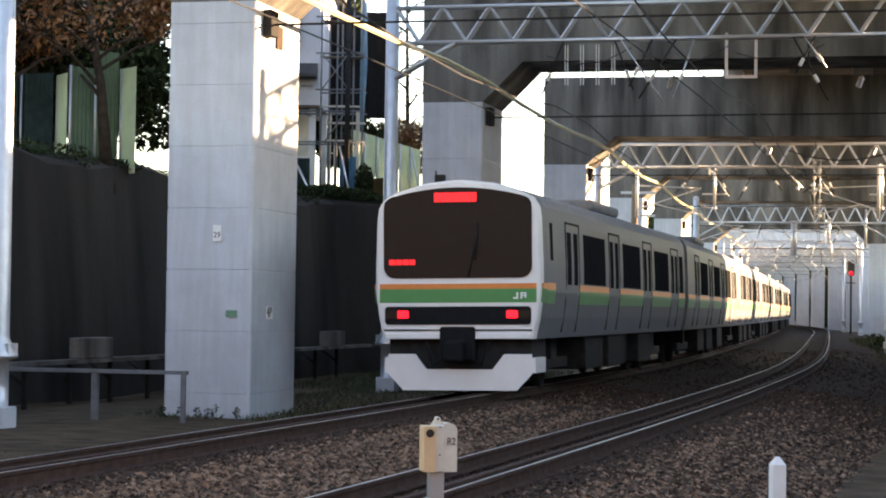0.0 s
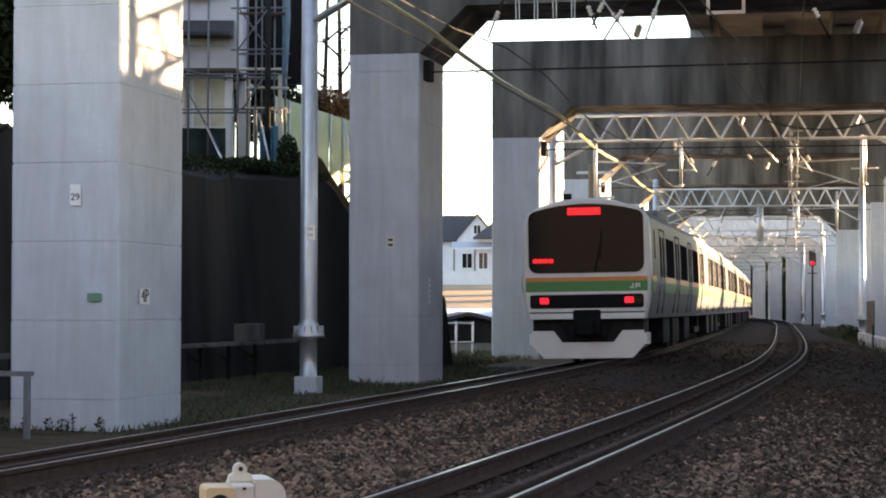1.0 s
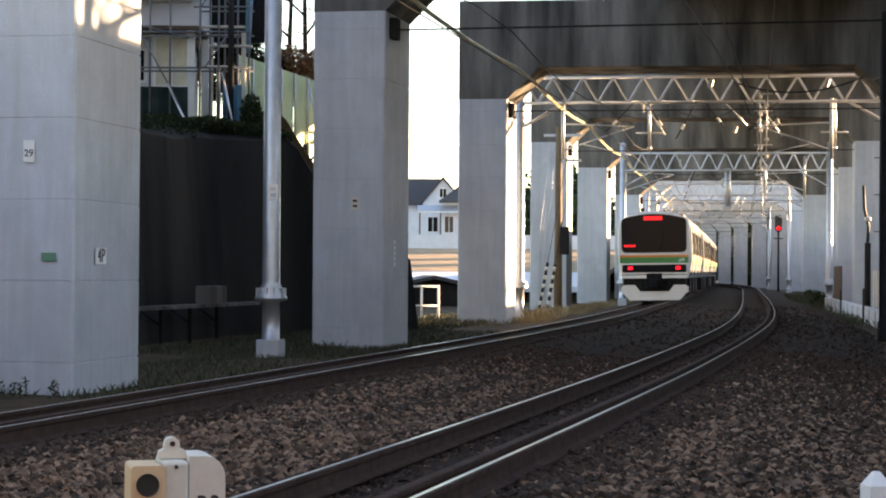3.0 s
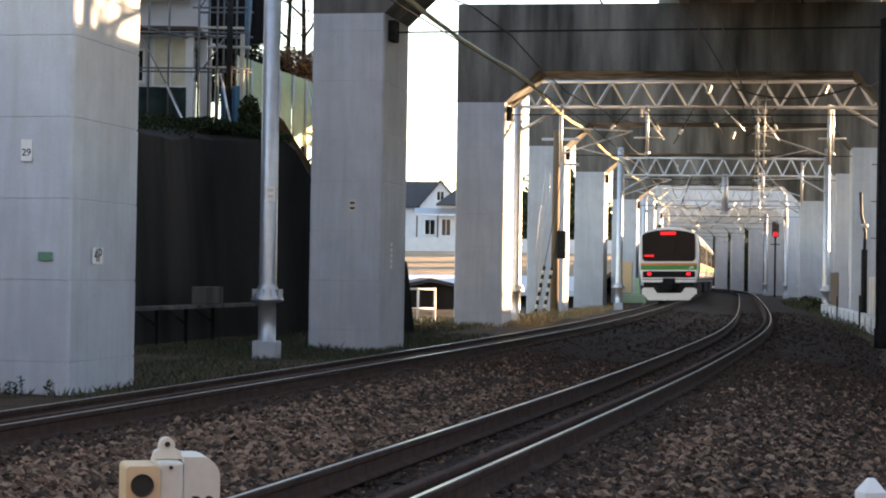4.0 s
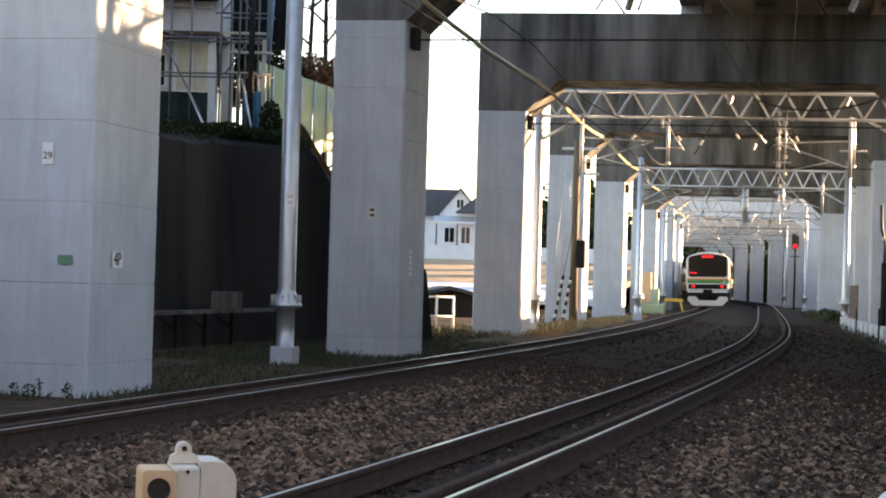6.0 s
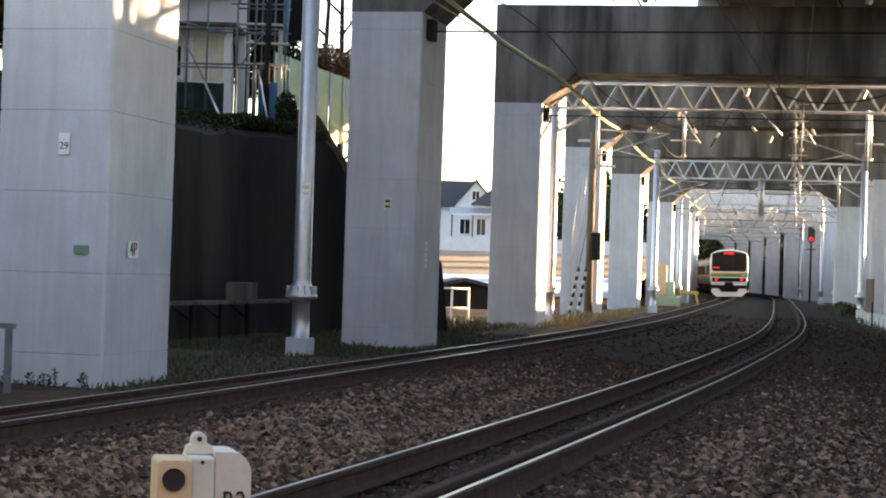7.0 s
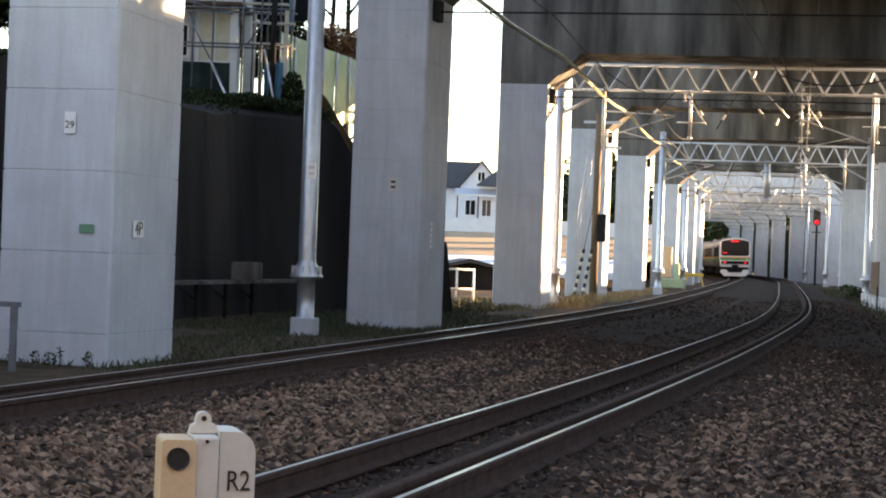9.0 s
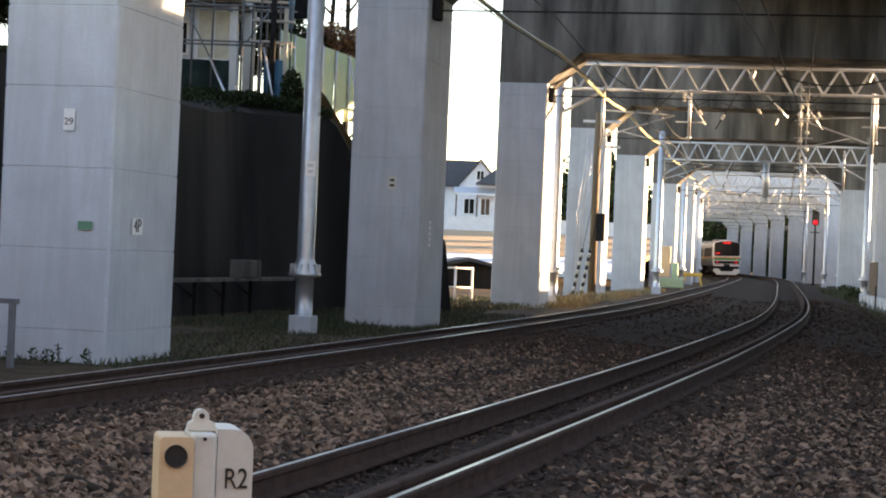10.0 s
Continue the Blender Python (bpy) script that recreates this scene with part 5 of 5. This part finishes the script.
def dark_post(x, y):
    """Dark post with step irons and a strapped cable, beneath the viaduct."""
    p = tagged(empty("cable_post", pose(x, y, 0)), "dark steel post with a strapped cable", "post")
    bm = bmesh.new()
    lathe(bm, [(0.24, -0.7), (0.24, 0.05), (0.19, 0.07), (0.17, 7.6), (0.05, 7.65)], 16)
    part("shaft", bm, STEEL_DK, p)
    bm = bmesh.new()
    tube(bm, [(-0.2, -0.1, -0.5), (-0.21, -0.1, 3.0), (-0.19, -0.1, 6.9)], 0.03, 6)
    part("strapped_cable", bm, CABLE, p)
    for k in range(9):
        bm = bmesh.new()
        s = -1 if k % 2 else 1
        tube(bm, [(0.16 * s, 0, 1.8 + 0.45 * k), (0.34 * s, 0, 1.8 + 0.45 * k)], 0.012, 5)
        part("step_iron", bm, RUST, p)


def overhead_details():
    for y, u, side in ((66, 0, -1), (66, TRACK_GAP, 1), (98, 0, -1), (98, TRACK_GAP, 1), (132, 0, -1), (132, TRACK_GAP, 1), (166, 0, -1)):
        cantilever(y, u, side, 5.1)
    for y, u, z0, z1, r in ((66, 0.48, 5.4, 7.0, 0.055), (66, 6.46, 5.4, 7.0, 0.065), (98, 2.6, 4.5, 6.4, 0.17), (98, 4.45, 5.3, 6.6, 0.08), (132, 4.6, 5.2, 6.6, 0.07)):
        p = tagged(empty("drop_post", frame_at(y + 0.3, u)), "vertical steel drop post hanging from a gantry", "bracket", group="drop posts")
        bm = bmesh.new()
        tube(bm, [(0, 0, z1), (0, 0, z0)], r, 10)
        tube(bm, [(0, 0, z0 + 0.02), (0, 0, z0 - 0.06)], r * 1.5, 10)
        part("tube", bm, GALV, p)
        bm = bmesh.new()
        tube(bm, [(-0.45, 0, z0 + 0.5), (0.45, 0, z0 + 0.5)], 0.035, 6)
        part("arm", bm, GALV, p)
    # ladder-like hanger of strained insulators above the nearer track
    for y, u, z0, z1 in ((66, 4.14, 4.9, 7.2), (98, 4.35, 4.8, 6.5)):
        p = tagged(empty("insulator_hanger", frame_at(y - 0.4, u)), "hanging frame with pale insulators and rungs", "wire hanger", group="insulator hangers")
        for x in (-0.13, 0.13):
            bm = bmesh.new()
            tube(bm, [(x, 0, z1), (x * 0.6, 0.05, z0)], 0.022, 6)
            part("rod", bm, GALV, p)
        n = int((z1 - z0) / 0.28)
        for k in range(n):
            z = z0 + 0.1 + 0.28 * k
            bm = bmesh.new()
            lathe(bm, [(0.03, 0), (0.085, 0.03), (0.035, 0.06), (0.085, 0.09), (0.03, 0.12)], 10, Matrix.Translation((0.10 * (-1) ** k, -0.03, z)))
            part("insulator", bm, PORCELAIN, p)
            if k % 2:
                bm = bmesh.new()
                tube(bm, [(-0.3, 0, z + 0.16), (0.3, 0, z + 0.16)], 0.02, 5)
                part("rung", bm, GALV, p)
        for u in (0.3, 4.2):
            insulator(frame_at(y, u, 6.5 if y > 66 else 6.55))
    for y, u in ((43, 1.2), (43.2, 5.8), (64.2, 2.4), (64.2, 6.1), (84.5, 3.0)):
        insulator(frame_at(y, u, 7.2) @ pose(0, 0, 0, 40, 0, 30))
    # slack feeders below the portals
    for a, b, dip, r, lab in (((on_line(36, 8.0, 8.2)), on_line(62, 7.2, 7.3), 1.2, 0.03, "slack black feeder cable under the viaduct"), (on_line(62, 7.2, 7.3), on_line(62.3, 3.2, 7.2), 0.4, 0.03, "slack black jumper cable along a crossbeam"), (on_line(36, 5.0, 7.4), on_line(66, 4.2, 6.6), 0.3, 0.014, "thin sloping overhead wire")):
        bm = bmesh.new()
        pts = []
        for k in range(13):
            s = k / 12
            p = a.lerp(b, s)
            p.z -= dip * 4 * s * (1 - s)
            pts.append(p)
        tube(bm, pts, r, 6)
        tagged(link("slack_cable", bm, CABLE), lab, "cable", group="slack cables")
    for k in range(4):
        w = tagged(empty("hanging_wires", frame_at(36.0, -0.2 + 0.35 * k)), "bundle of short stays hanging from the gantry", "stay wire", group="hanging stays")
        for j in range(2):
            bm = bmesh.new()
            tube(bm, [(0.06 * j, 0, 7.4), (0.06 * j + 0.01, 0, 6.5)], 0.012, 5)
            part("stay", bm, GALV, w)


def hillside():
    """What lies above the bank: shrubs, trees, fence, site clutter."""
    m, n = bank_frame()
    rng = np.random.RandomState(8)
    for k in range(13):
        p = m @ Vector((-0.9 - 0.6 * rng.rand(), 16 + 2.2 * k, 4.45 + 0.1 * rng.rand()))
        ob = leaf_cloud("shrub", tuple(p), (0.9, 1.3, 0.16 + 0.16 * rng.rand()), 900, 0.045, LEAF, "", "", 20 + k)
        tagged(ob, "dark green shrub on the crest of the wall", "shrub", group="shrubs on the bank")
    for k, (x, y, z) in enumerate(((-4.4, 50.0, 4.75), (-3.7, 50.4, 4.6), (-5.1, 49.6, 4.85), (-4.1, 51.2, 5.2), (-6.2, 49.0, 4.85), (-7.2, 46.5, 4.8))):
        ob = leaf_cloud("shrub", (x, y, z), (0.8, 0.5, 0.22) if k != 3 else (0.3, 0.35, 0.6), 1900, 0.045, LEAF, "", "", 120 + k)
        tagged(ob, "dark green shrub on the crest of the wall", "shrub", group="shrubs on the bank")
    tree((-12.3, 34.0, 4.6), 5.5, (1.8, 1.8, 1.6), 2600, 0.10, LEAF_AUT, "tree with rust-brown autumn leaves above the bank", 5, 0.4)
    tree((-14.2, 33.0, 4.6), 6.5, (2.2, 2.2, 2.0), 3200, 0.10, LEAF, "dark green tree above the bank", 6)
    tree((-15.8, 36.0, 4.6), 6.0, (2.2, 2.2, 2.2), 3200, 0.10, LEAF, "dark green tree above the bank", 7)
    tree((-10.9, 37.5, 4.6), 5.0, (1.5, 1.5, 1.5), 2200, 0.10, LEAF_AUT, "tree with thinning brown leaves above the bank", 9)
    tree((-4.0, 62.6, -0.2), 12.5, (0.9, 1.0, 1.8), 140, 0.06, LEAF_AUT, "thin bare tree against the sky", 12, 0.3)
    tree((-3.25, 63.4, -0.2), 13.7, (0.9, 1.0, 1.8), 140, 0.06, LEAF_AUT, "thin bare tree against the sky", 14, -0.2)
    for k, (x, y, z) in enumerate(((-3.7, 61.3, 7.25), (-2.95, 61.6, 7.1), (-4.3, 61, 7.0), (-5.1, 60.6, 7.5), (-4.9, 60.5, 6.7))):
        ob = leaf_cloud("bush", (x, y, z), (0.75, 0.8, 0.95), 4200, 0.06, (LEAF_AUT if k < 2 else LEAF), "", "", 90 + k)
        tagged(ob, "brownish bush behind the green fence", "bush", group="bushes behind the fence")
    for k, (x, y, z, r, mt) in enumerate(((-17, 44, 7, 3.4, LEAF), (-13.5, 45, 7, 3.2, LEAF), (-15, 43, 11, 3.2, LEAF), (-11.5, 46, 10.5, 2.6, LEAF_AUT), (-19, 42, 10, 3.2, LEAF), (-12.4, 42, 7.6, 2.0, LEAF), (-21, 40, 7, 3, LEAF), (-10.6, 43, 7.6, 1.9, LEAF), (-10.4, 45, 10.8, 2.0, LEAF_AUT))):
        ob = leaf_cloud("hedge_tree", (x, y, z), (r, r * 0.6, r), 5200, 0.16, mt, "", "", 300 + k)
        tagged(ob, "dense dark tree crown on the hillside" if mt is LEAF else "brown-leaved tree crown on the hillside", "tree", group="trees on the hillside")
    for k, (x, y, z, r) in enumerate(((-5.6, 58, 8.0, 1.3), (-5.3, 59, 10.5, 1.2), (-6.8, 60, 10.5, 1.5))):
        ob = leaf_cloud("conifer", (x, y, z), (r * 0.7, r, r * 1.5), 3000, 0.12, LEAF, "", "", 350 + k)
        tagged(ob, "dark evergreen tree behind the scaffold", "tree", group="trees behind the scaffold")
    # crowns carried up out of view, added to screen sky from the second pier
    rt = np.random.RandomState(77)
    for k in range(11):
        x, y, z = -15.5 - 5 * rt.rand(), 27 + 1.5 * k, 7.5 + 6.5 * (k % 2)
        ob = leaf_cloud("hill_tree", (x, y, z), (3.2, 2.4, 3.6), 4200, 0.2, LEAF if k % 3 else LEAF_AUT, "", "", 500 + k)
        tagged(ob, "tall dense tree crown on the hillside", "tree", group="tall trees on the hillside")
    # unlit panels get darker greens; their shade is in the colour
    dusk = "dark green sheet fence above the wall, shade put into its colour"
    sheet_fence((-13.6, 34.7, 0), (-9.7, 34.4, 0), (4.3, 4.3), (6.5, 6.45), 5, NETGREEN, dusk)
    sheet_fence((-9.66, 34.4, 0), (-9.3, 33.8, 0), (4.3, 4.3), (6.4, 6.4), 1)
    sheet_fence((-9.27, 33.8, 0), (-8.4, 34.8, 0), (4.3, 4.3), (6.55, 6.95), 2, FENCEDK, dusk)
    sheet_fence((-8.36, 34.8, 0), (-7.9, 34.2, 0), (4.3, 4.3), (6.6, 6.6), 1)
    for k, (x, y, z, r, mt) in enumerate(((-9.6, 38.5, 6.8, 1.5, LEAF), (-8.4, 38.8, 6.4, 1.3, LEAF), (-10.6, 38, 9.2, 1.6, LEAF), (-8.9, 39.2, 8.8, 1.2, LEAF_AUT), (-8.2, 39.5, 10.4, 1.3, LEAF))):
        ob = leaf_cloud("thicket", (x, y, z), (r, r * 0.7, r), 3600, 0.09, mt, "", "", 800 + k)
        tagged(ob, "dense dark thicket behind the fence" if mt is LEAF else "brown-leaved thicket behind the fence", "tree", group="thickets behind the fence")
    tree((-8.35, 33.6, 4.3), 4.6, (1.5, 1.2, 1.1), 1100, 0.06, LEAF_AUT, "leaning tree with sparse sunlit brown leaves above the wall", 41, -0.7)
    tree((-10.6, 33.2, 4.3), 5.2, (1.3, 1.2, 1.2), 900, 0.06, LEAF_AUT, "thin tree with sparse brown leaves above the wall", 43, 0.5)
    for x, y in ((-12.6, 29.6), (-11.2, 30.6)):
        p = tagged(empty("fence_post", pose(x, y, 4.2)), "thin pale steel post above the wall", "post", group="posts above the wall")
        bm = bmesh.new()
        tube(bm, [(0, 0, -0.4), (0, 0, 2.6)], 0.03, 6)
        part("shaft", bm, GALV, p)
    # blue sheets and leaning tubes on the scaffold
    for x, y, z0, z1 in ((-4.32, 51.9, 6.9, 11.0),):
        t = tagged(empty("blue_sheet", pose(x, y, 0)), "blue tarpaulin hanging on the scaffold", "tarpaulin", group="blue tarpaulins")
        bm = bmesh.new()
        ring = [(0.10 * math.sin(j * 1.3) + 0.05 * j, 0.08 * math.cos(j * 2.1)) for j in range(7)]
        loop = ring + [(a, b + 0.02) for a, b in reversed(ring)]
        sweep(bm, [[Vector((a * s * 0.5, b, z)) for a, b in loop] for z, s in ((z0, 0.6), ((z0 + z1) / 2, 1.1), (z1, 0.9))])
        part("sheet", bm, BLUETARP, t)
    for a, b in (((-5.45, 49.6, 4.6), (-6.25, 51.1, 6.0)), ((-4.45, 50.2, 4.8), (-4.85, 51.1, 6.3)), ((-6.6, 49.2, 4.6), (-7.05, 50.6, 5.5)), ((-2.5, 57.4, 4.5), (-2.95, 57.5, 6.75))):
        bm = bmesh.new()
        tube(bm, [a, b], 0.03, 6)
        tagged(link("raking_tube", bm, GALV), "raking steel tube propping the scaffold", "scaffold tube", group="raking tubes")


def far_side():
    """Sunlit ground, sheds and houses beyond the open bays."""
    def slab(name, pts, z, material, label, cat, th=0.3):
        bm = bmesh.new()
        sweep(bm, [[Vector((x, y, zz - th)) for (x, y), zz in zip(pts, z)], [Vector((x, y, zz)) for (x, y), zz in zip(pts, z)]])
        bmesh.ops.recalc_face_normals(bm, faces=bm.faces[:])
        return tagged(link(name, bm, material), label, cat, kind="structure")
    slab("far_road", ((-30, 104), (9, 104), (12, 118), (-30, 118)), (0.45, 0.45, 1.2, 1.2), HOUSEW, "pale sunlit concrete yard", "yard")
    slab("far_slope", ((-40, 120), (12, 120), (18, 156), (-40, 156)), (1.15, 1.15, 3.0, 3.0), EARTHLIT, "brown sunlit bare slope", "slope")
    slab("far_terrace", ((-60, 156), (20, 156), (30, 260), (-60, 260)), (4.1, 4.1, 6, 6), HOUSEW, "pale terrace wall below the houses", "terrace", 2.5)
    house(pose(1.2, 92, -0.5, 0, 0, 6), 3.6, 4, 0.9, 0.4, NETWALL, "low shed with a dark roof in the sun", ())
    house(pose(-2.0, 88, -0.5, 0, 0, 6), 2.6, 3, 1.5, 0.4, HOUSEC, "low shed with a dark roof beside the yard", ())
    v = tagged(empty("handcart_frame", pose(-0.3, 66, -0.45, 0, 0, 20)), "white pipe frame standing by the slope", "frame")
    for x in (0, 0.8, 1.4):
        bm = bmesh.new()
        tube(bm, [(x, 0, -0.1), (x, 0, 1.2)], 0.04, 6)
        part("upright", bm, WHITEP, v)
    for z in (0.5, 1.15):
        bm = bmesh.new()
        tube(bm, [(0, 0, z), (1.4, 0, z)], 0.035, 6)
        part("crossbar", bm, WHITEP, v)


def far_trees():
    # added trees: they keep left-hand sky light off the far columns
    for k in range(12):
        p = on_line(178 + 13 * k, -13.0 - 0.5 * (k % 2), 4.0)
        ob = leaf_cloud("lineside_tree", tuple(p), (5.0, 7.5, 7.5), 2600, 0.45, LEAF, "", "", 450 + k)
        tagged(ob, "dense dark tree added to screen sky inside the bend", "tree", group="trees on the bend")
    for k in range(14):
        p = on_line(172 + 9.5 * k, 13.2 + 0.8 * (k % 2), 2.2)
        ob = leaf_cloud("trackside_tree", tuple(p), (1.7, 5.6, 4.6), 2400, 0.3, LEAF, "", "", 700 + k)
        tagged(ob, "dense dark tree behind the viaduct's far columns", "tree", group="trees behind the columns")
    for k in range(15):
        p = on_line(186 + 15 * k, -9.8 - 0.6 * (k % 3), 3.0)
        ob = leaf_cloud("bend_tree", tuple(p), (3.2, 7.0, 6.0), 4200, 0.45, LEAF, "", "", 840 + k)
        tagged(ob, "dark tree close beside the far tracks", "tree", group="trees beside the far tracks")
    for k in range(10):
        ob = leaf_cloud("line_end_tree", (6 + 9 * k, 430 + 4 * (k % 2), 5.0), (7, 4, 9), 6500, 0.75, LEAF, "", "", 880 + k)
        tagged(ob, "dark distant tree where the line bends away", "tree", group="distant trees")
        ob = leaf_cloud("tree_belt", (72 + 9 * k, 350 + 6 * (k % 3), 3.0), (7, 4, 7), 2600, 0.5, LEAF, "", "", 400 + k)
        tagged(ob, "dark distant tree belt beyond the bend", "tree", group="distant trees")


def verge():
    grass_patch("grass", ((24, 52, -5.4, -2.4, 16000, 0.13), (36, 70, -7.5, -4.0, 12000, 0.18), (12, 24, -4.2, -2.6, 900, 0.05)), GRASS, 31, "short dark grass on the verge by the piers")
    grass_patch("dry_grass", ((63, 110, -4.2, -2.7, 5000, 0.2), (64, 74, -3.6, -2.8, 500, 0.42), (56, 66, -5.4, -3.4, 600, 0.2)), DRYGRASS, 32, "dry pale grass on the verge in the sun")
    grass_patch("weeds", ((60, 130, 6.6, 8.3, 2500, 0.3), (96, 120, 6.0, 8.0, 1500, 0.5)), GRASS, 33, "low green weeds beside the ballast")
    rng = np.random.RandomState(5)
    for k, (x, y) in enumerate(((-5.05, 24.6), (-4.85, 24.5), (-4.75, 24.55), (-5.6, 24.5), (-5.3, 24.4), (-4.4, 24.7))):
        ob = leaf_cloud("weed", (x, y, -0.28), (0.07, 0.06, 0.10 if k != 2 else 0.17), 40, 0.028, LEAF, "", "", 200 + k)
        tagged(ob, "small dark weed at a pier's foot", "weed", group="weeds at the pier")
    for k in range(4):
        p = on_line(96 + 7 * k, 6.9 + 0.5 * rng.rand(), -0.1)
        ob = leaf_cloud("roadside_weed", tuple(p), (0.5, 0.5, 0.4), 220, 0.08, LEAF, "", "", 230 + k)
        tagged(ob, "clump of green weeds beside the track", "weed", group="weeds by the track", kind="stuff")


def old_cable():
    bm = bmesh.new()
    tube(bm, [(-3.4, 12.6, -0.24), (-2.9, 12.25, -0.17), (-2.56, 12.0, -0.17), (-2.3, 11.6, -0.19), (-2.05, 11.4, -0.20), (-1.85, 11.2, -0.24)], 0.032, 8)
    tagged(link("old_cable", bm, BARK), "dark old cable end lying on the ballast", "cable")


detector_box()
old_cable()
marker_post(2.38, 10.0, 0.21)
plates()
pole_tag()
low_rail()
signal_mast(31.9, 170.0)
utility_pole()
guy(4.85, 74, 0.36)
guy(5.2, 74.5, 0.34)
maintenance_cart()
warning_sign(10.2, 105.0)
right_side()
dark_post(11.68, 48.0)
overhead_details()
hillside()
far_side()
far_trees()
verge()

tail = train_car(True)
plain = train_car(False)
cars = [tail, plain] + [copy_thing(plain, Matrix.Identity(4)) for _ in range(8)]


def car_pose(k, t):
    """The pose of the k-th car from the rear at t seconds."""
    s0 = float(np.interp(25.8 + 17.8 * t, GY, GL)) + 0.0
    def at(s):
        y = float(np.interp(s, GL, GY))
        return on_line(y, 0.0)
    s = s0 + 20.0 * k + CAR_L / 2
    a, b = at(s - 6.5), at(s + 6.5)
    c = (a + b) / 2
    return pose(c.x, c.y, -0.02, 0, -1.0, -math.degrees(math.atan2(b.x - a.x, b.y - a.y)))


def motions():
    for k, c in enumerate(cars):
        walk(c, [(0.5 * i, car_pose(k, 0.5 * i)) for i in range(21)])


motions()
